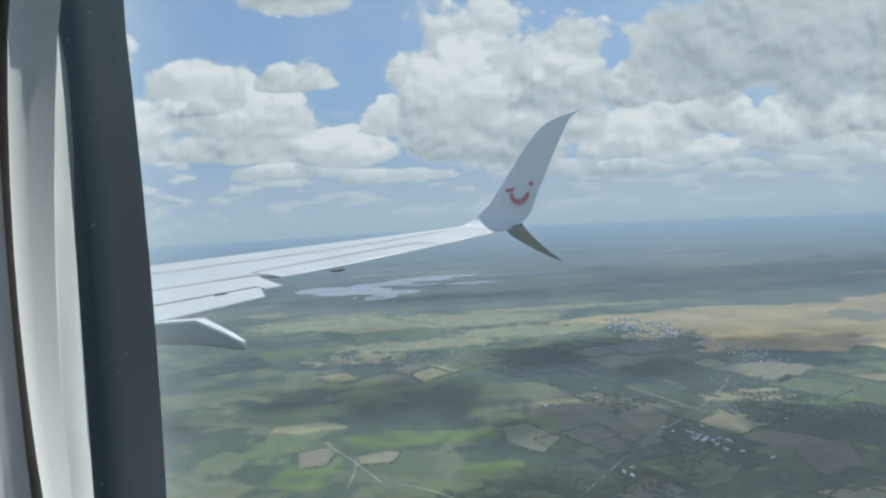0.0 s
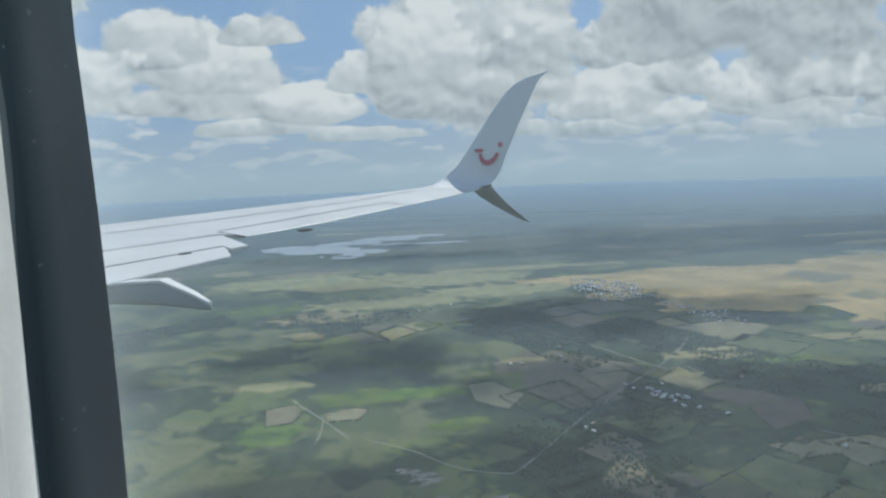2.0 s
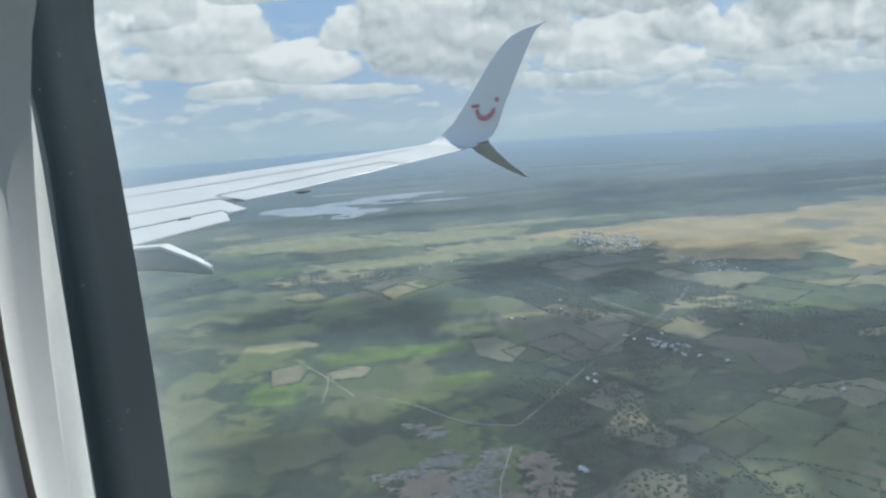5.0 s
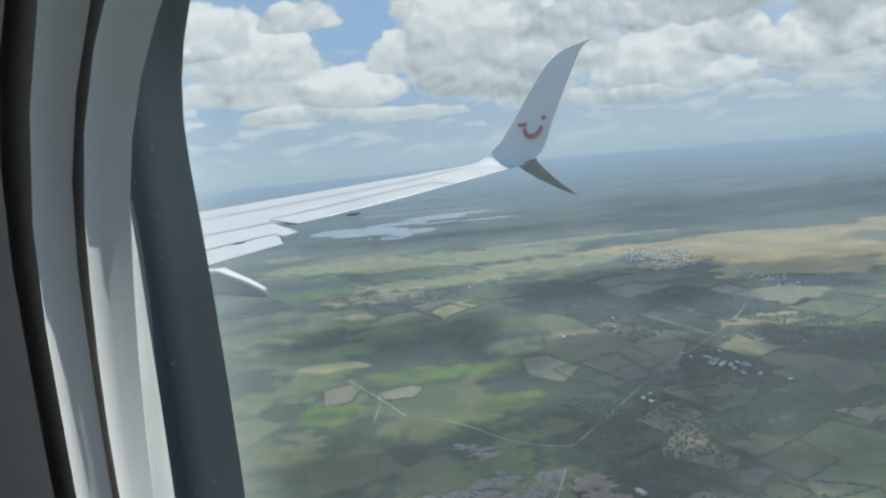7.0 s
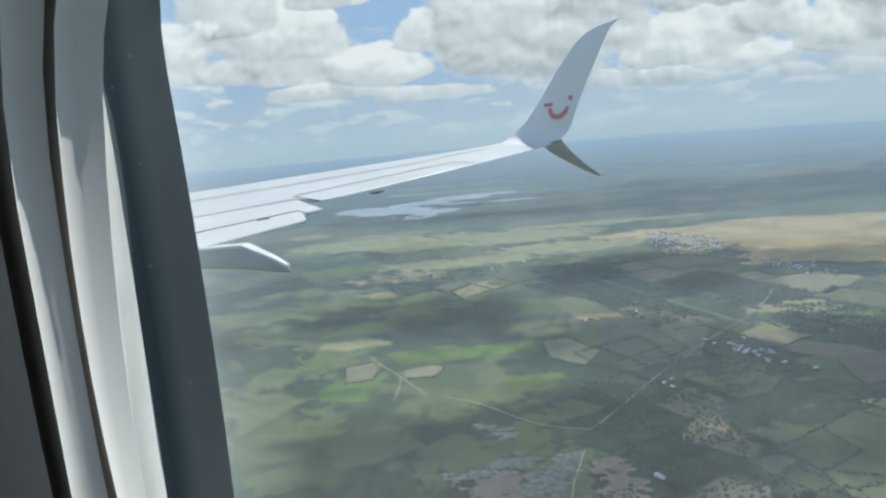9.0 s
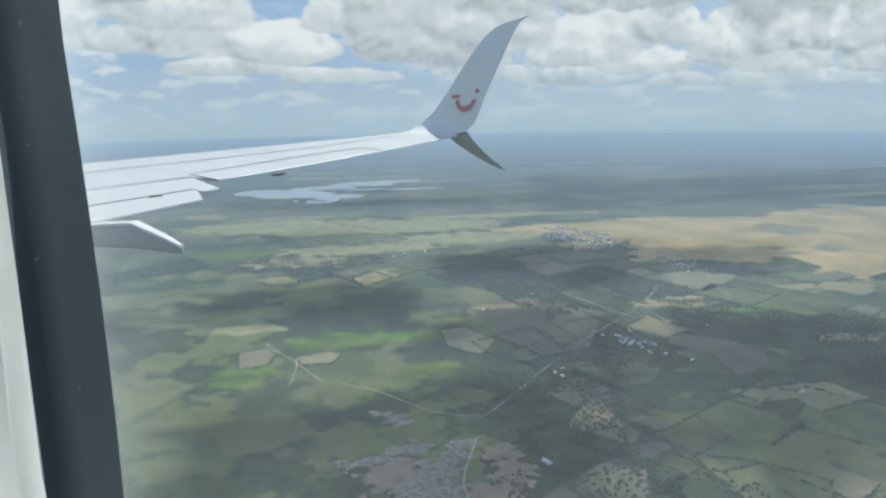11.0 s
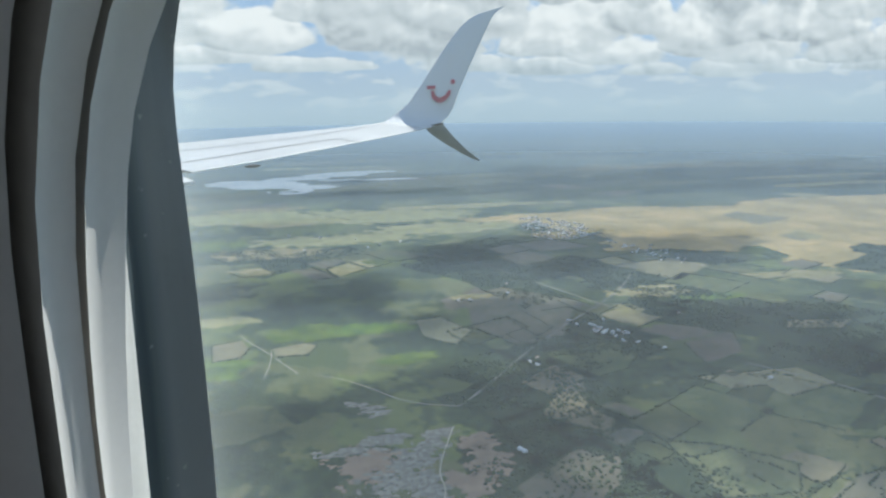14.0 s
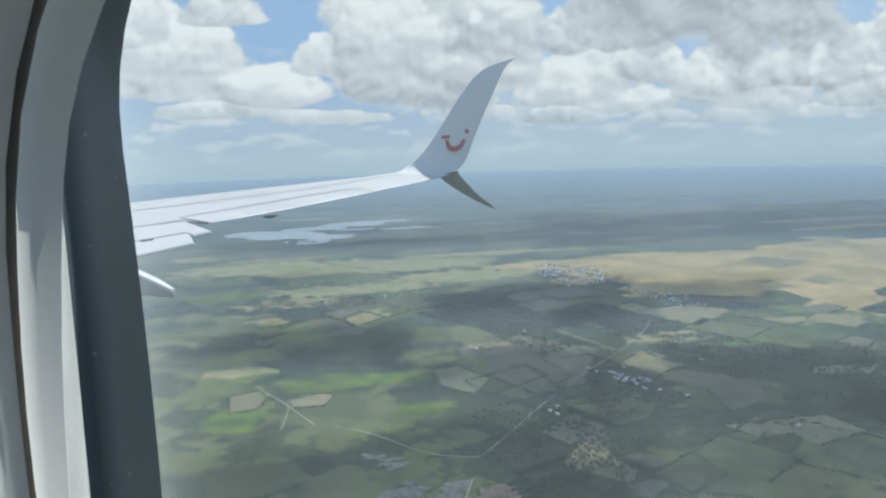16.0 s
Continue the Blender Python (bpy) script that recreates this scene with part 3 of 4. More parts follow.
def house(wide, deep, tall, wall, roof, label):
    top = thing("house", label, "house", pose(0, -500, 0), group="houses of the town")
    bm = bmesh.new()
    box(bm, (-wide / 2, -deep / 2, 0), (wide / 2, deep / 2, tall))
    part("walls", bm, wall, top)
    bm = bmesh.new()
    o = 0.15
    prof = [(-deep / 2 - o, tall - 0.02), (0, tall + deep * 0.28), (deep / 2 + o, tall - 0.02), (deep / 2 + o, tall - 0.10), (0, tall + deep * 0.28 - 0.09), (-deep / 2 - o, tall - 0.10)]
    loft(bm, [[(x, y, z) for y, z in prof] for x in (-wide / 2 - o, wide / 2 + o)], caps=True)
    part("roof", bm, roof, top)
    return top


def settle():
    kinds = [house(3.0, 1.9, 1.1, WALLS[0], ROOFS[0], "small white house with a pale metal roof"),
             house(2.4, 1.8, 1.0, WALLS[0], ROOFS[1], "small white house with a brown tiled roof"),
             house(4.2, 2.2, 1.2, WALLS[1], ROOFS[2], "long beige house with a grey roof"),
             house(2.2, 2.0, 1.7, WALLS[0], ROOFS[2], "two-storey white house with a grey roof"),
             house(6.0, 2.6, 1.5, WALLS[0], ROOFS[0], "long white shed with a pale metal roof")]
    first = set()
    spots = []
    for i in range(-9, 10):
        for j in range(-8, 9):
            u = AXIS_A * (i * 14.0 + rng.uniform(-2, 2)) + AXIS_B * (j * 7.5 + rng.uniform(-1.6, 1.6))
            x, y = 340 + u.x, 940 + u.y
            if inside(x, y, (332, 960, 62, 105), 0.5, 5.0) > 0.05 and rng.random() < 0.70:
                spots += [(x, y), (x + AXIS_A.x * 5.5, y + AXIS_A.y * 5.5)] if rng.random() < 0.6 else [(x, y)]
    spots = spots[:170]
    spots += [(388 + rng.gauss(0, 14), 800 + rng.gauss(0, 36)) for _ in range(34)]
    for _ in range(26):
        u = AXIS_A * rng.gauss(0, 15) + AXIS_B * rng.gauss(0, 6)
        spots.append((226 + u.x, 526 + u.y))
    spots += [(-40, 905), (30, 960), (44, 905), (60, 915), (130, 640), (172, 655), (142, 472), (146, 466), (150, 480), (255, 480), (300, 410), (100, 345), (118, 640), (-66, 1010), (-20, 985), (90, 930), (420, 800), (180, 690), (310, 560)]
    for x, y in spots:
        k = rng.choices(range(5), (4, 3, 3, 2, 1))[0]
        turn = math.degrees(math.atan2(AXIS_B.y, AXIS_B.x)) + rng.choice((0, 90)) + rng.uniform(-6, 6)
        if k not in first:
            first.add(k)
            kinds[k].matrix_world = pose(x, y, 0.0, 0, 0, turn)
        else:
            copy_thing(kinds[k], pose(x, y, 0.0, 0, 0, turn))
    for k in range(5):
        if k not in first:
            kinds[k].matrix_world = pose(330 + 9 * k, 880, 0)
    trees = [(x + rng.gauss(0, 3), y + rng.gauss(0, 3), rng.uniform(0.5, 1.2)) for x, y in spots for _ in range(3)]
    clumps("garden_trees", trees, "dark green trees among the houses", "trees")
    strip("street", [(262, 1060), (325, 960), (392, 780)], 1.4, ASPHALT, "grey main street of the town", "road", 0.14)
    strip("street", [(300, 1040), (352, 950), (400, 850)], 1.2, TRACK, "pale side street of the town", "road", 0.14)


settle()

# ---- cabin and window ----
# cabin axes: x aft, y outboard, z up
CABIN = Matrix.Translation((0, 0, ALT)) @ Matrix(((0.97474, 0.22210, 0.02345, 0), (-0.22163, 0.97491, -0.02097, 0), (-0.02752, 0.01525, 0.99950, 0), (0, 0, 0, 1)))
# wing axes, turned a little against the window by incidence and taper
WING = Matrix.Translation((0, 0, ALT)) @ Matrix(((0.96221, 0.27213, -0.00925, 0), (-0.27122, 0.96089, 0.05599, 0), (0.02412, -0.05137, 0.99839, 0), (0, 0, 0, 1)))
PLASTIC = surface("cabin_plastic", (0.45, 0.45, 0.455), (0.50, 0.50, 0.50), 6, 0.55, bump=0.015, fine=60)
TRIM = surface("reveal_plastic", (0.80, 0.795, 0.785), (0.85, 0.845, 0.835), 9, 0.5, bump=0.012, fine=50)
WEAVE = surface("reveal_lining", (0.80, 0.805, 0.78), (0.88, 0.885, 0.86), 60, 0.8, bump=0.015, fine=12)
DARK = surface("shadow_gap", (0.34, 0.325, 0.30), (0.40, 0.385, 0.36), 20, 0.8)


SHADE = surface("shade_plastic", (0.16, 0.165, 0.17), (0.20, 0.205, 0.21), 30, 0.5)
LABEL = surface("cream_label", (0.62, 0.56, 0.42), (0.68, 0.62, 0.48), 80, 0.7)


def seal_material():
    m, t = blank("rubber_seal")
    p = t.add("TexCoord").outputs["Object"]
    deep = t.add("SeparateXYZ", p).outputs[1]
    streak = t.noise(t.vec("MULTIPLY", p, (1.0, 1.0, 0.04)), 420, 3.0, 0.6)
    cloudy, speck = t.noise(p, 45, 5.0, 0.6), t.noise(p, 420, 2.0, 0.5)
    # colour runs from dark at the cabin side to lighter at the outer side
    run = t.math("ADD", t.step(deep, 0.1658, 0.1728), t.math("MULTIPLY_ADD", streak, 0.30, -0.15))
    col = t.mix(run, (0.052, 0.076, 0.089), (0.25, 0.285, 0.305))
    col = t.mix(t.math("MULTIPLY", t.step(cloudy, 0.5, 0.7), 0.25), col, (0.15, 0.17, 0.175))
    col = t.mix(t.math("MULTIPLY", t.step(speck, 0.70, 0.76), 0.45), col, (0.5, 0.53, 0.53))
    s = t.add("BsdfPrincipled", col)
    t.put(s.inputs["Roughness"], t.math("MULTIPLY_ADD", cloudy, 0.3, 0.4))
    t.put(t.out.inputs[0], s.outputs[0])
    return m


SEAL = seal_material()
PAINT_OUT = surface("fuselage_paint", (0.55, 0.68, 0.74), (0.60, 0.72, 0.78), 2, 0.35, coat=0.2)


def rim(fore, top, r, depth, bulge, grow=0.0, aft=0.165):
    """A window outline at depth: fore edge, top, corner radius; its sides bow by bulge."""
    fore, top, aft, low = fore + grow, top + grow, aft + grow, -0.30 - grow
    flat = []
    for (cx, cz), a0 in (((-fore + r, top - r), 180), ((aft - r, top - r), 90), ((aft - r, low + r), 0), ((-fore + r, low + r), -90)):
        for i in range(15):
            a = radians(a0 - 90 * i / 14)
            flat.append((cx + r * math.cos(a), cz + r * math.sin(a)))
    pts = []
    for i, (x, z) in enumerate(flat):
        x2, z2 = flat[(i + 1) % len(flat)]
        n = 12 if i % 15 == 14 else 1
        pts += [(x + (x2 - x) * k / n, z + (z2 - z) * k / n) for k in range(n)]
    out = []
    for x, z in pts:
        d = max(-0.10, min(0.17, z - (top - 0.17)))
        s = bulge * d * d
        out.append(Vector((x + s * (1 if x < 0 else -1), depth, z)))
    return out


E1, E2, E3 = rim(0.1605, 0.1198, 0.1428, 0.1300, 0.35), rim(0.1588, 0.1236, 0.1576, 0.1329, 0.086), rim(0.1579, 0.1071, 0.1325, 0.1402, 0.633)
E4, E5 = rim(0.1584, 0.1069, 0.1233, 0.1425, 1.16), rim(0.1594, 0.0809, 0.0955, 0.1531, 0.948)
E5B, E6 = rim(0.1623, 0.2470, 0.0800, 0.1618, 0.162), rim(0.1533, 0.0682, 0.0774, 0.1777, -0.314)


def between(a, b, k, grow=0.0, deep=0.0):
    mid = sum(a, Vector()) / len(a)
    return [p.lerp(q, k) + Vector((math.copysign(grow, p.x - mid.x), deep, math.copysign(grow, p.z - mid.z) * 0.5)) for p, q in zip(a, b)]


def cabin():
    win = thing("window_1", "oval airliner cabin window with grey plastic reveal", "window", CABIN, "structure")
    # sidewall panel with the opening
    bm = bmesh.new()
    outer = []
    for p in E1:
        d = Vector((p.x - (-0.02), 0, p.z - (-0.06)))
        k = min(0.55 / max(abs(d.x), 1e-6), 0.75 / max(abs(d.z), 1e-6))
        outer.append(Vector((-0.02, 0.122, -0.06)) + d * k)
    lip = [p + Vector((0, -0.0035, 0)) + (p - Vector((-0.02, p.y, -0.06))).normalized() * 0.004 for p in E1]
    loft(bm, [outer, lip, E1])
    wall = single("wall_cabin", bm, PLASTIC, "pale grey moulded plastic cabin sidewall panel", "wall", CABIN, "structure", smooth=True)
    for name, loops, mat, label in (
            ("shadow_gap", [E1, between(E1, E2, 0.35, 0.006, 0.004), between(E1, E2, 0.8, 0.005, 0.003), E2], DARK, "dark gap round the inner frame"),
            ("inner_frame", [E2, between(E2, E3, 0.12, -0.0008), between(E2, E3, 0.5, -0.001), between(E2, E3, 0.9, -0.0005), E3], TRIM, "pale grey plastic inner frame"),
            ("shade_track", [E3, between(E3, E4, 0.4, 0.006, 0.002), E4], DARK, "dark sliding track of the window shade"),
            ("reveal", [E4, between(E4, E5, 0.1, -0.0006), between(E4, E5, 0.5, -0.0008), between(E4, E5, 0.95), E5], TRIM, "pale grey plastic reveal"),
            ("reveal_lining", [E5, between(E5, E5B, 0.5), E5B], WEAVE, "light textured lining strip"),
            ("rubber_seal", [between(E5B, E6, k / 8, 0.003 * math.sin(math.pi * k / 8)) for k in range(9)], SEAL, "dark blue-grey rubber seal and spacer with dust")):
        bm = bmesh.new()
        loft(bm, loops)
        part(name, bm, mat, win, label, smooth=True)
    # window shade, pushed up into the top of the reveal, with its pull lip
    def plate(outline, y0, y1):
        bm = bmesh.new()
        loft(bm, [[(x, y, z) for x, z in outline] for y in (y0, y1)], caps=True)
        bmesh.ops.bevel(bm, geom=list(bm.edges), offset=0.0008, segments=2, affect="EDGES")
        return bm
    arch = [(0.0035 - 0.119 * math.cos(radians(a)), 0.0590 + 0.030 * math.sin(radians(a)) ** 0.5) for a in range(0, 181, 12)]
    shade = part("window_shade", plate(arch, 0.1500, 0.1525), SHADE, win, "dark grey window shade pushed up")
    lip = [(-0.066 + 0.0125 * math.cos(radians(a)), 0.0625 + 0.0125 * math.sin(radians(a))) for a in range(180, 271, 15)]
    lip += [(0.020 + 0.0125 * math.cos(radians(a)), 0.0625 + 0.0125 * math.sin(radians(a))) for a in range(270, 361, 15)]
    part("pull_lip", plate(lip, 0.1455, 0.1512), SHADE, shade, "rounded grey pull lip")
    part("label_strip", plate([(-0.054, 0.0600), (-0.046, 0.0604), (-0.046, 0.0620), (-0.054, 0.0616)], 0.1450, 0.1454), LABEL, shade, "small cream label strip")
    # fuselage: a long tube, left open round this window, where a pressed panel fits in
    def hull(x, z):
        k = min(1.0, max(abs(z + 0.05) / 1.9, 0.0))
        return (x, 0.187 - 1.9 + 1.9 * math.sqrt(max(0.0, 1 - k * k)), z)
    bm = bmesh.new()
    lip = [p + Vector((math.copysign(0.004, p.x), 0.0045, math.copysign(0.004, p.z + 0.1))) for p in E6]
    far = []
    for p in lip:
        d = Vector((p.x - 0.0, p.z + 0.1))
        k = min(0.5 / max(abs(d.x), 1e-6), 0.5 / max(abs(d.y), 1e-6))
        far.append(Vector(hull(d.x * k, -0.1 + d.y * k)))
    loft(bm, [[p - Vector((0, 0.003, 0)) for p in lip], lip, far])
    single("wall_window_panel", bm, PAINT_OUT, "painted aluminium window panel of the fuselage", "wall", CABIN, "structure", smooth=True)
    bm = bmesh.new()
    xs = [-24, -22, -19, -15, -10, -6, -3, -1.5, -0.5, 0.5, 1.5, 3, 6, 9]
    angles = [-90 + 180 * i / 36 for i in range(37)]
    angles = sorted(set(angles) | {math.degrees(math.asin(-0.55 / 1.9)), math.degrees(math.asin(0.45 / 1.9))})
    ring = angles + [180 - a for a in angles[-2:0:-1]]
    grid = []
    for x in xs:
        r = 1.9 * (1 - max(0.0, (-15 - x) / 9) ** 2) ** 0.5 if x > -24 else 0.05
        grid.append([bm.verts.new((x, 0.187 - 1.9 + r * math.cos(radians(a)), -0.05 + r * math.sin(radians(a)))) for a in ring])
    for i in range(len(xs) - 1):
        for j in range(len(ring)):
            k = (j + 1) % len(ring)
            lo, hi = min(ring[j], ring[k]), max(ring[j], ring[k])
            if xs[i] == -0.5 and lo > -18 and hi < 15:
                continue
            bm.faces.new((grid[i][j], grid[i + 1][j], grid[i + 1][k], grid[i][k]))
    single("wall_fuselage", bm, PAINT_OUT, "light blue and white painted aluminium fuselage skin", "wall", CABIN, "structure", smooth=True)
    # pane: clear acrylic, dusty film; glare and edge glow put in as thicker film
    m, t = blank("dust_and_glare_acrylic")
    p = t.add("TexCoord").outputs["Object"]
    x = t.add("SeparateXYZ", p).outputs[0]
    edge = t.math("POWER", 2.718, t.math("MULTIPLY", t.math("ADD", x, 0.153), -140.0))
    smear = t.noise(t.vec("MULTIPLY", p, (1, 1, 0.35)), 22, 5.0, 0.6)
    film = t.math("MULTIPLY_ADD", edge, 0.10, t.math("MULTIPLY_ADD", smear, 0.09, 0.030))
    speck = t.math("MULTIPLY", t.step(t.noise(p, 520, 1.0, 0.4), 0.79, 0.83), 0.12)
    film = t.math("ADD", film, speck, clamp=True)
    haze = t.add("BsdfTranslucent", (0.83, 0.89, 0.90, 1))
    t.put(t.out.inputs[0], t.add("MixShader", film, t.add("BsdfTransparent", (0.97, 0.98, 0.985, 1)).outputs[0], haze.outputs[0]).outputs[0])
    bm = bmesh.new()
    loop = [Vector((v.x, 0.1788, v.z)) for v in between(E6, E6, 0.0, 0.001)]
    bm.faces.new([bm.verts.new(v) for v in loop])
    pane = part("pane", bm, m, win, "clear acrylic pane with film for dust, glare and edge glow")
    pane.visible_shadow = False
    # the rest of the cabin, behind the camera
    bm = bmesh.new()
    box(bm, (-3, -3.0, -1.06), (3, -0.35, -1.0))
    single("floor", bm, surface("carpet", (0.05, 0.06, 0.10), (0.07, 0.08, 0.12), 20, 0.95), "dark blue cabin carpet", "floor", CABIN, "structure")
    bm = bmesh.new()
    box(bm, (-3, -2.9, 1.10), (3, -0.5, 1.15))
    single("ceiling", bm, PLASTIC, "pale cabin ceiling", "ceiling", CABIN, "structure")
    bm = bmesh.new()
    for (y0, z0), (y1, z1) in (((-3.42, -0.25), (-3.0, -1.06)), ((-3.42, 0.15), (-2.9, 1.15))):
        loft(bm, [[(x, y0, z0), (x, y1, z1), (x, y1 - 0.04, z1), (x, y0 - 0.04, z0)] for x in (-3, 3)], caps=True)
    for i in range(7):
        box(bm, (-3 + i * 0.93, -3.46, -0.25), (-3 + i * 0.93 + 0.42, -3.42, 0.15))
    single("wall_far", bm, PLASTIC, "far cabin sidewall with window openings", "wall", CABIN, "structure")
    # added strip lamp at the unseen far openings, brightens the dim cabin
    lamp = new("far_window_daylight", bpy.data.lights.new("far_window_daylight", "AREA"))
    lamp.data.shape, lamp.data.size, lamp.data.size_y, lamp.data.energy, lamp.data.color = "RECTANGLE", 5.6, 0.38, 13, (0.95, 0.97, 1.0)
    lamp.matrix_world = CABIN @ look((0, -3.40, -0.05), (0, 0, -0.1))
    for sign, name in ((-1, "wall_fore"), (1, "wall_aft")):
        bm = bmesh.new()
        box(bm, (sign * 3.03 - 0.03, -3.3, -1.0), (sign * 3.03 + 0.03, -0.2, 1.1))
        single(name, bm, PLASTIC, "plain cabin partition", "wall", CABIN, "structure")
    # sidewall on both sides of the window panel, bowed with the hull
    bm = bmesh.new()
    zs = [-1.0 + 2.1 * i / 16 for i in range(17)]
    for x0, x1 in ((-3, -0.565), (0.525, 3)):
        loft(bm, [[(x, hull(0, z)[1] - 0.065 - d, z) for z in zs] for x, d in ((x0, 0), (x1, 0), (x1, 0.02), (x0, 0.02))] + [[(x0, hull(0, z)[1] - 0.065, z) for z in zs]], closed=False)
    for z0, z1 in ((-1.0, -0.80), (0.68, 1.1)):
        loft(bm, [[(x, hull(0, z)[1] - 0.065 - d, z) for z in (z0, (z0 + z1) / 2, z1)] for x, d in ((-0.565, 0), (0.525, 0), (0.525, 0.02), (-0.565, 0.02))], closed=False)
    single("wall_near", bm, PLASTIC, "cabin sidewall beside the window panel", "wall", CABIN, "structure")


cabin()

# ---- wing ----
WHITE = surface("wing_paint", (0.50, 0.50, 0.49), (0.57, 0.57, 0.56), 0.8, 0.38, fine=14, dirt=((0.35, 0.35, 0.34), 0.35), coat=0.15)
WHITE2 = surface("flap_paint", (0.52, 0.52, 0.51), (0.58, 0.58, 0.57), 0.9, 0.4, fine=14, dirt=((0.36, 0.355, 0.34), 0.3))
GREY = surface("winglet_paint", (0.68, 0.68, 0.67), (0.73, 0.73, 0.72), 0.7, 0.35, fine=12, coat=0.2)
# dark grey holds the shade of the strake's downward face
STRAKE = surface("strake_shade_grey", (0.17, 0.20, 0.22), (0.21, 0.235, 0.25), 1.5, 0.4)
GAP = surface("panel_gap", (0.06, 0.06, 0.06), (0.10, 0.10, 0.10), 3, 0.8)
RED = surface("red_decal", (0.62, 0.13, 0.18), (0.68, 0.17, 0.22), 5, 0.45)


def wing_z(x, y):
    return -2.9113 - 0.1405 * x + 0.1724 * y


def edge_at(line, y):
    """x on a broken line of (x, y) at y."""
    for (xa, ya), (xb, yb) in zip(line, line[1:]):
        if y <= yb or (xb, yb) == line[-1]:
            return xa + (xb - xa) * (y - ya) / (yb - ya)


LEAD = [(-14.95, -0.5), (-13.0, 2.2), (-7.11, 10.39), (-4.70, 13.71), (-3.56, 15.29), (-3.25, 15.95)]
TRAIL = [(-10.9, -0.5), (-9.4, 2.2), (-5.12, 10.01), (-4.11, 11.86), (-2.69, 14.73), (-2.31, 15.6), (-2.16, 15.95)]
CUT = [(-13.1, -0.5), (-11.2, 2.2), (-6.27, 9.0), (-5.56, 10.05)]          # where the flaps begin, inboard
SPAR = [(-13.6, 0.4), (-12.0, 2.2), (-6.73, 9.81), (-6.00, 10.84), (-4.50, 13.07), (-3.49, 14.96)]
HINGE = [(-5.62, 10.16), (-5.10, 11.09), (-4.32, 12.53), (-3.75, 13.48)]


def wing():
    top = thing("airliner_wing", "white painted airliner wing with upswept winglet and red smile mark", "wing", WING)
    # skin: aerofoil sections, spanwise
    bm = bmesh.new()
    loops = []
    for y in (-2.2, -0.5, 2.2, 5, 7.5, 9, 9.6, 10.02, 10.06, 10.6, 11.5, 12.5, 13.5, 14.3, 15.0, 15.5, 15.95):
        xl = edge_at(LEAD, y)
        xt = edge_at(CUT, y) if y < 10.04 else edge_at(TRAIL, y)
        c, full = xt - xl, edge_at(TRAIL, y) - xl
        up, low = [], []
        for k in range(13):
            s = (1 - math.cos(math.pi * k / 12)) / 2
            w = s * c / full
            th = 0.52 * full * 0.11 * (1.4845 * math.sqrt(w) - 0.63 * w - 1.758 * w * w + 1.4215 * w ** 3 - 0.518 * w ** 4)
            x = xl + s * c
            up.append((x, y, wing_z(x, y) + 0.35 * th))
            low.append((x, y, wing_z(x, y) - 2.6 * th - 0.012))
        loops.append(up + low[::-1])
    loft(bm, loops, caps=True)
    part("wing_skin", bm, WHITE, top, "white wing skin", smooth=True)

    # seams on the upper skin
    def seam(name, a, b, w, mat=GAP, lift=0.02, label="dark panel seam"):
        bm = bmesh.new()
        n = 14
        d = Vector((b[0] - a[0], b[1] - a[1]))
        s = Vector((-d.y, d.x)).normalized() * w / 2
        pts = [[], []]
        for i in range(n + 1):
            q = Vector(a) + d * i / n
            for side, sign in ((0, 1), (1, -1)):
                x, y = q.x + s.x * sign, q.y + s.y * sign
                pts[side].append((x, y, top_z(x, y) + lift))
        loft(bm, [pts[0], pts[1]], closed=False)
        bmesh.ops.solidify(bm, geom=list(bm.faces), thickness=0.004)
        part(name, bm, mat, top, label)

    def top_z(x, y):
        xl, full = edge_at(LEAD, y), edge_at(TRAIL, y) - edge_at(LEAD, y)
        w = min(max((x - xl) / full, 0.0), 1.0)
        th = 0.52 * full * 0.11 * (1.4845 * math.sqrt(w) - 0.63 * w - 1.758 * w * w + 1.4215 * w ** 3 - 0.518 * w ** 4)
        return wing_z(x, y) + 0.35 * th

    SEAM = surface("skin_seam", (0.20, 0.20, 0.20), (0.26, 0.26, 0.26), 3, 0.7)
    for (a, b) in zip(SPAR, SPAR[1:]):
        seam("spar_seam", a, b, 0.022, SEAM, 0.006, "grey seam along the rear spar")
    for (a, b) in zip(HINGE, HINGE[1:]):
        seam("hinge_seam", a, b, 0.026, SEAM, 0.006, "grey hinge seam of the aileron")
    seam("aileron_gap", HINGE[-1], (-3.30, 13.44), 0.03, GAP, 0.008, "dark end gap of the aileron")
    # flaps: fore flap and aft flap, a step lower each, with dark coves
    def plate(name, outline, mat, drop, thick, label):
        bm = bmesh.new()
        slab(bm, [(x, y, wing_z(x, y) - drop) for x, y in outline], thick)
        bmesh.ops.bevel(bm, geom=list(bm.edges), offset=0.012, segments=2, affect="EDGES")
        part(name, bm, mat, top, label)
    plate("flap_cove", [(-12.7, 0.2), (-6.25, 9.0), (-5.55, 9.98), (-5.15, 9.90), (-12.1, 0.2)], GAP, 0.06, 0.02, "dark cove before the flap")
    plate("fore_flap", [(-12.58, 0.2), (-6.22, 9.0), (-5.51, 10.01), (-4.87, 9.62), (-5.02, 9.34), (-5.21, 9.46), (-10.88, 0.2)], WHITE2, 0.0, 0.05, "white fore flap")
    plate("aft_cove", [(-10.9, 0.2), (-5.22, 9.44), (-5.10, 9.28), (-10.6, 0.2)], GAP, 0.045, 0.02, "dark gap before the aft flap")
    plate("aft_flap", [(-10.84, 0.2), (-5.17, 9.42), (-5.05, 9.30), (-4.84, 9.0), (-9.24, 0.2)], WHITE2, 0.0, 0.04, "white aft flap")
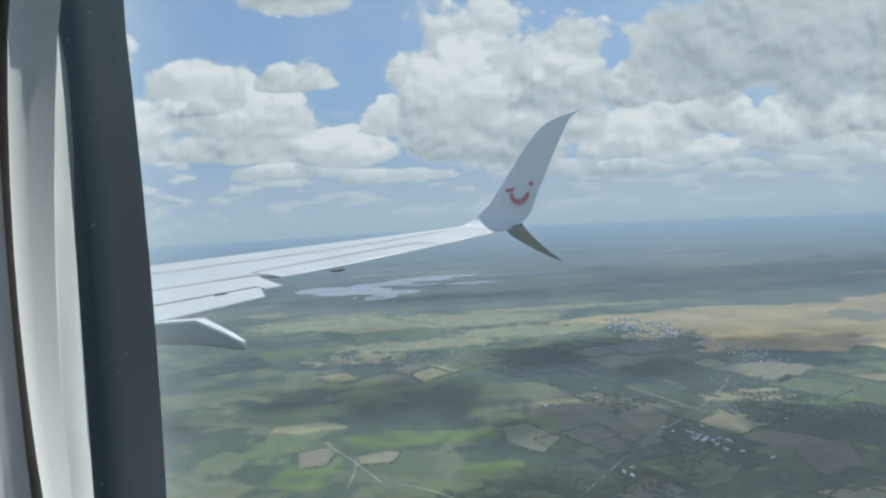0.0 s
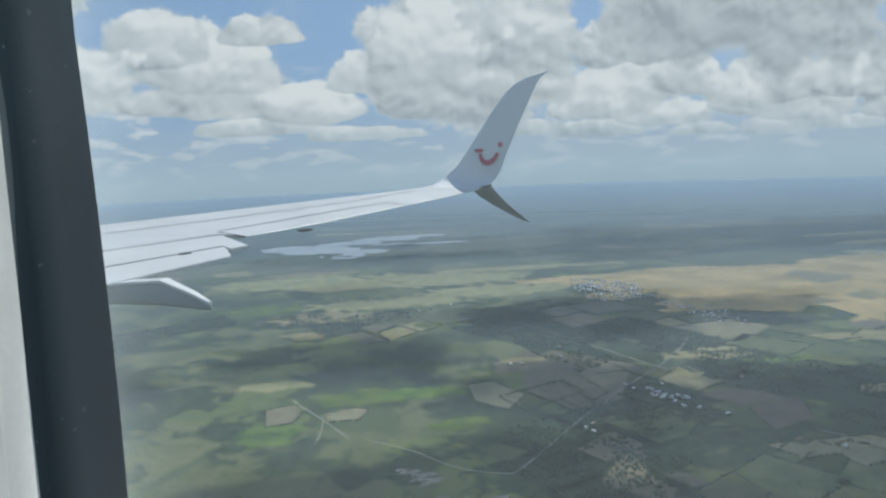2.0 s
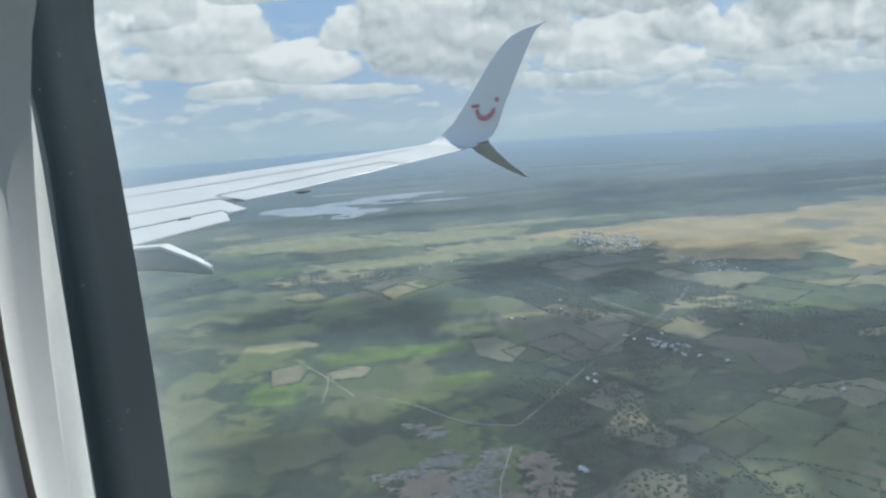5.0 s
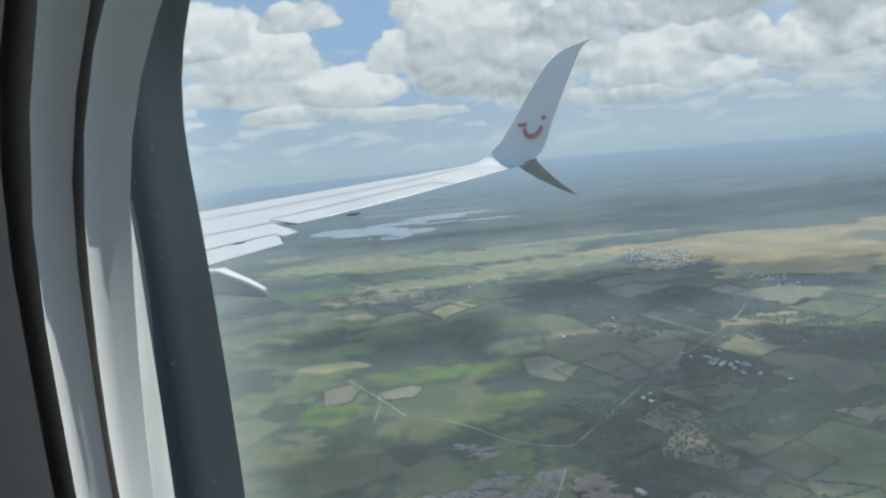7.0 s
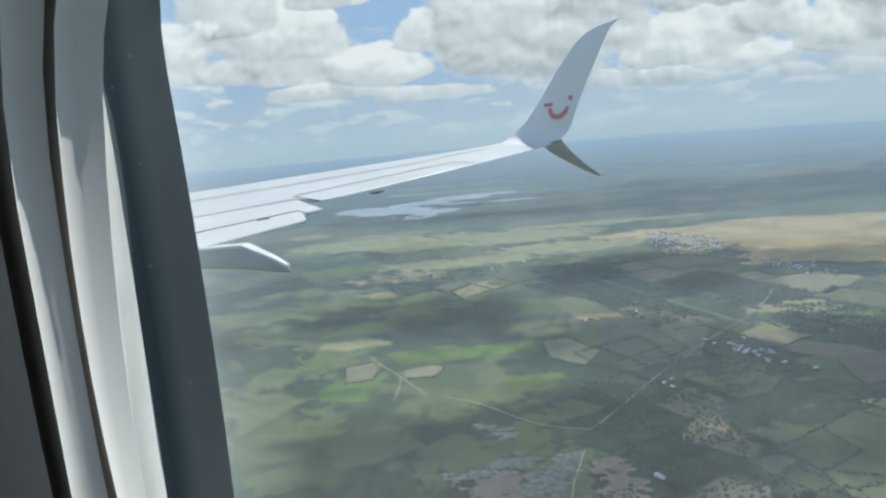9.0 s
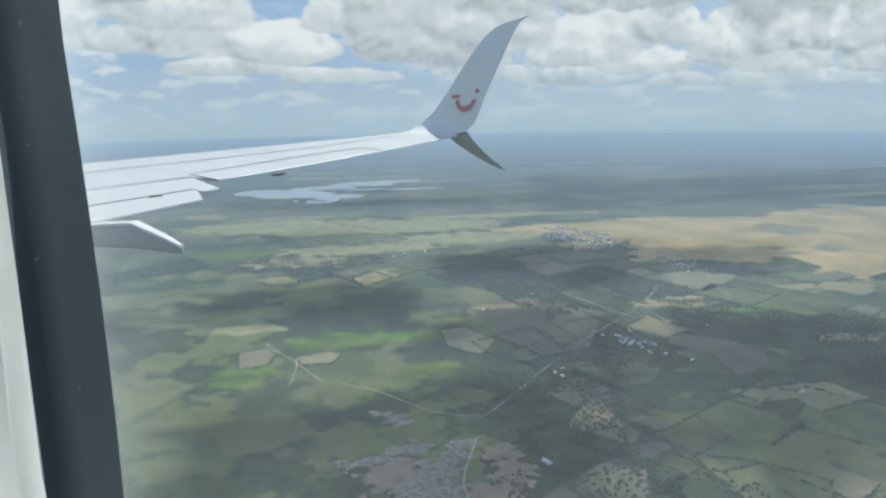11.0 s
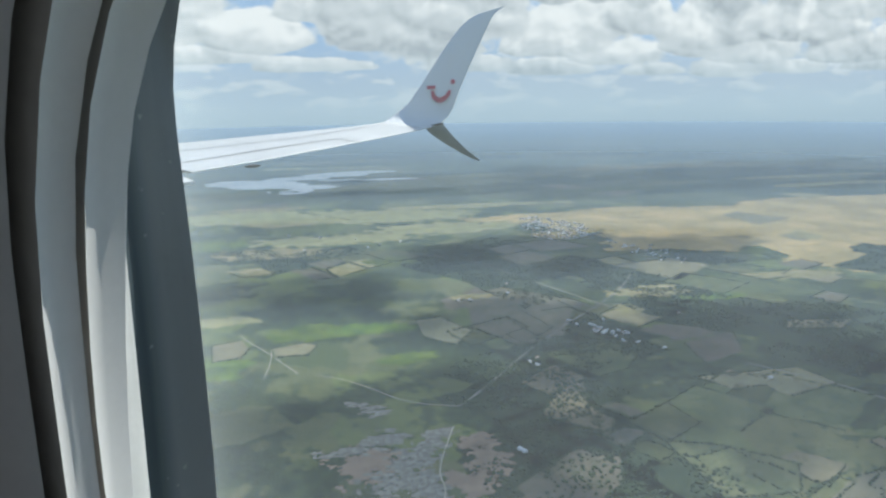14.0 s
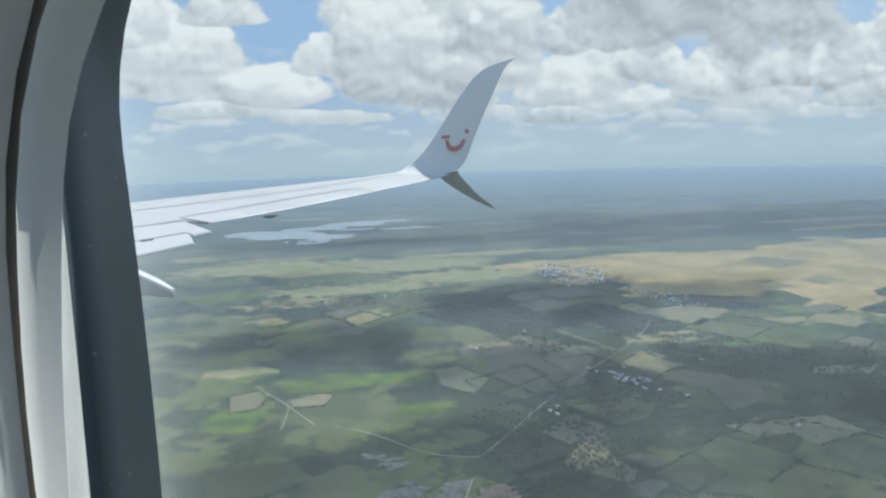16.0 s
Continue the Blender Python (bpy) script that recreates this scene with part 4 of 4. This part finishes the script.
    plate("flap_hinge", [(-5.56, 8.82), (-5.44, 8.97), (-5.39, 8.92), (-5.51, 8.77)], GAP, -0.012, 0.02, "small dark flap hinge")
    # seam where flap and fixed panel meet
    bm = bmesh.new()
    slab(bm, [(x, y, wing_z(x, y) + 0.014) for x, y in ((-5.64, 10.13), (-5.12, 10.03), (-5.13, 10.01), (-5.65, 10.10))], 0.02)
    part("flap_end_gap", bm, GAP, top, "dark gap at the flap end")
    # track fairing under the flap; shade of its side is put into the grey
    bm = bmesh.new()
    loops = []
    for s, x, w, zt, zb in ((0, -7.6, 0.05, -1.02, -1.07), (1, -7.0, 0.13, -0.96, -1.08), (2, -6.2, 0.14, -0.88, -1.10), (3, -5.5, 0.13, -0.84, -1.12),
                            (4, -5.0, 0.10, -0.83, -1.15), (5, -4.6, 0.06, -1.02, -1.20), (6, -4.42, 0.035, -1.13, -1.22)):
        cz, h = (zt + zb) / 2, (zt - zb) / 2
        loops.append([(x, 7.6 + w * math.copysign(abs(math.cos(a)) ** 0.5, math.cos(a)), cz + h * math.copysign(abs(math.sin(a)) ** 0.5, math.sin(a))) for a in [math.tau * i / 20 for i in range(20)]])
    loft(bm, loops, caps=True)
    part("track_fairing", bm, surface("fairing_shaded_side", (0.24, 0.265, 0.285), (0.29, 0.315, 0.33), 1.0, 0.45, fine=12), top, "canoe-shaped flap track fairing, side shade put into its grey", smooth=True)
    # white strip on top stands in for sunlight on the upper facet
    bm = bmesh.new()
    loft(bm, [[(x, 7.6 - w, z), (x, 7.6 - w * 0.6, z + 0.012), (x, 7.6 + w * 0.6, z + 0.012), (x, 7.6 + w, z), (x, 7.6 + w, z - 0.03), (x, 7.6 - w, z - 0.03)]
              for x, w, z in ((-6.2, 0.145, -0.885), (-5.5, 0.138, -0.84), (-5.0, 0.105, -0.83), (-4.6, 0.065, -1.015), (-4.42, 0.04, -1.125))], caps=True)
    part("fairing_cap", bm, WHITE2, top, "white strip for the sunlit fairing top", smooth=False)
    bm = bmesh.new()
    loft(bm, [[(-4.62 + 0.12 * k, 10.87 + 0.17 * k + 0.03 * math.cos(a), wing_z(-4.6, 10.9) - 0.05 + r * math.sin(a)) for a in [math.tau * i / 10 for i in range(10)]]
              for k, r in ((0, 0.005), (0.5, 0.03), (1, 0.03), (1.6, 0.005))], caps=True)
    part("actuator_fairing", bm, GAP, top, "small dark actuator fairing", smooth=True)
    # winglet: sections from the blend upwards: leading x, trailing x, y, z
    secs = [(-3.41, -2.31, 15.60, 0.237, 0.10), (-3.30, -2.20, 15.85, 0.275, 0.135), (-3.22, -2.08, 16.08, 0.335, 0.18), (-3.12, -1.95, 16.24, 0.42, 0.25), (-2.95, -1.82, 16.33, 0.55, 0.37),
            (-2.74, -1.70, 16.38, 0.73, 0.56), (-2.44, -1.52, 16.46, 1.13, 1.02), (-2.13, -1.29, 16.56, 1.60, 1.53), (-1.80, -1.04, 16.66, 2.08, 2.05), (-1.52, -0.86, 16.74, 2.43, 2.42),
            (-1.30, -0.76, 16.79, 2.62, 2.62), (-1.06, -0.68, 16.82, 2.73, 2.72), (-0.78, -0.58, 16.84, 2.80, 2.80), (-0.47, -0.45, 16.86, 2.88, 2.88)]
    bm = bmesh.new()
    loops = []
    for i, (xl, xt, y, zl, zt) in enumerate(secs):
        c = xt - xl
        j = min(max(i, 1), len(secs) - 2)
        up = Vector((0, secs[j + 1][2] - secs[j - 1][2], secs[j + 1][3] - secs[j - 1][3])).normalized()
        side = Vector((0, -up.z, up.y))
        fat = 0.045 * min(1.0, 0.25 + 0.2 * i)
        loop = []
        for k in range(24):
            a = math.tau * k / 24
            s = (1 - math.cos(a)) / 2
            loop.append(Vector((xl + c * s, y, zl + (zt - zl) * s)) + side * (fat * c * math.sin(a) * (1 - 0.75 * s)))
        loops.append(loop)
    loft(bm, loops, caps=True)
    part("winglet", bm, GREY, top, "grey-white swept winglet", smooth=True)
    # lower strake, canted outboard
    secs = [(-2.45, -1.92, 16.30, 0.20), (-2.25, -1.78, 16.47, -0.02), (-1.94, -1.58, 16.66, -0.26), (-1.68, -1.42, 16.78, -0.43), (-1.45, -1.26, 16.88, -0.57), (-1.22, -1.14, 16.97, -0.69), (-1.06, -1.04, 17.0, -0.73)]
    bm = bmesh.new()
    loops = []
    for xl, xt, y, z in secs:
        c = xt - xl
        loops.append([Vector((xl + c * (1 - math.cos(a)) / 2, y, z)) + Vector((0, -0.82, -0.57)) * (0.05 * c * math.sin(a)) for a in [math.tau * k / 20 for k in range(20)]])
    loft(bm, loops, caps=True)
    part("lower_strake", bm, STRAKE, top, "strake below the wing tip, underside shade put into its dark grey", smooth=True)
    bm = bmesh.new()
    loft(bm, [[(-2.52 + 0.62 * k, 15.98 + 0.02 * math.cos(a) + 0.1 * k, 0.12 + 0.10 * k + 0.02 * math.sin(a)) for a in [math.tau * i / 8 for i in range(8)]] for k in (0, 0.5, 1)], caps=True)
    part("tip_seam", bm, GAP, top, "dark seam under the wing tip")
    # red smile mark: a bar, an arc and a dot on the inner face
    def on_face(x, z):
        return Vector((x, 16.25 + 0.2126 * (z - 0.2) - 0.055, z))
    bm = bmesh.new()
    arc = []
    for i in range(17):
        a = radians(188 + (352 - 188) * i / 16)
        w = 0.035 + 0.028 * math.sin(math.pi * i / 16)
        arc.append((a, w))
    cx, cz, rx, rz = -1.955, 1.02, 0.205, 0.26
    inner = [on_face(cx + (rx - w) * math.cos(a) + 0.04 * (math.sin(a)), cz + (rz - w) * math.sin(a)) for a, w in arc]
    outer = [on_face(cx + (rx + w) * math.cos(a) + 0.04 * (math.sin(a)), cz + (rz + w) * math.sin(a)) for a, w in arc]
    loft(bm, [inner, outer], closed=False)
    q = [on_face(x, z) for x, z in ((-2.30, 1.10), (-2.09, 1.10), (-2.10, 1.02), (-2.29, 1.02))]
    bm.faces.new([bm.verts.new(v) for v in q])
    d = [on_face(-1.685 + 0.055 * math.cos(math.tau * i / 16), 1.17 + 0.06 * math.sin(math.tau * i / 16)) for i in range(16)]
    bm.faces.new([bm.verts.new(v) for v in d])
    bmesh.ops.solidify(bm, geom=list(bm.faces), thickness=0.006)
    part("smile_mark", bm, RED, top, "red curved smile mark with dot")


wing()
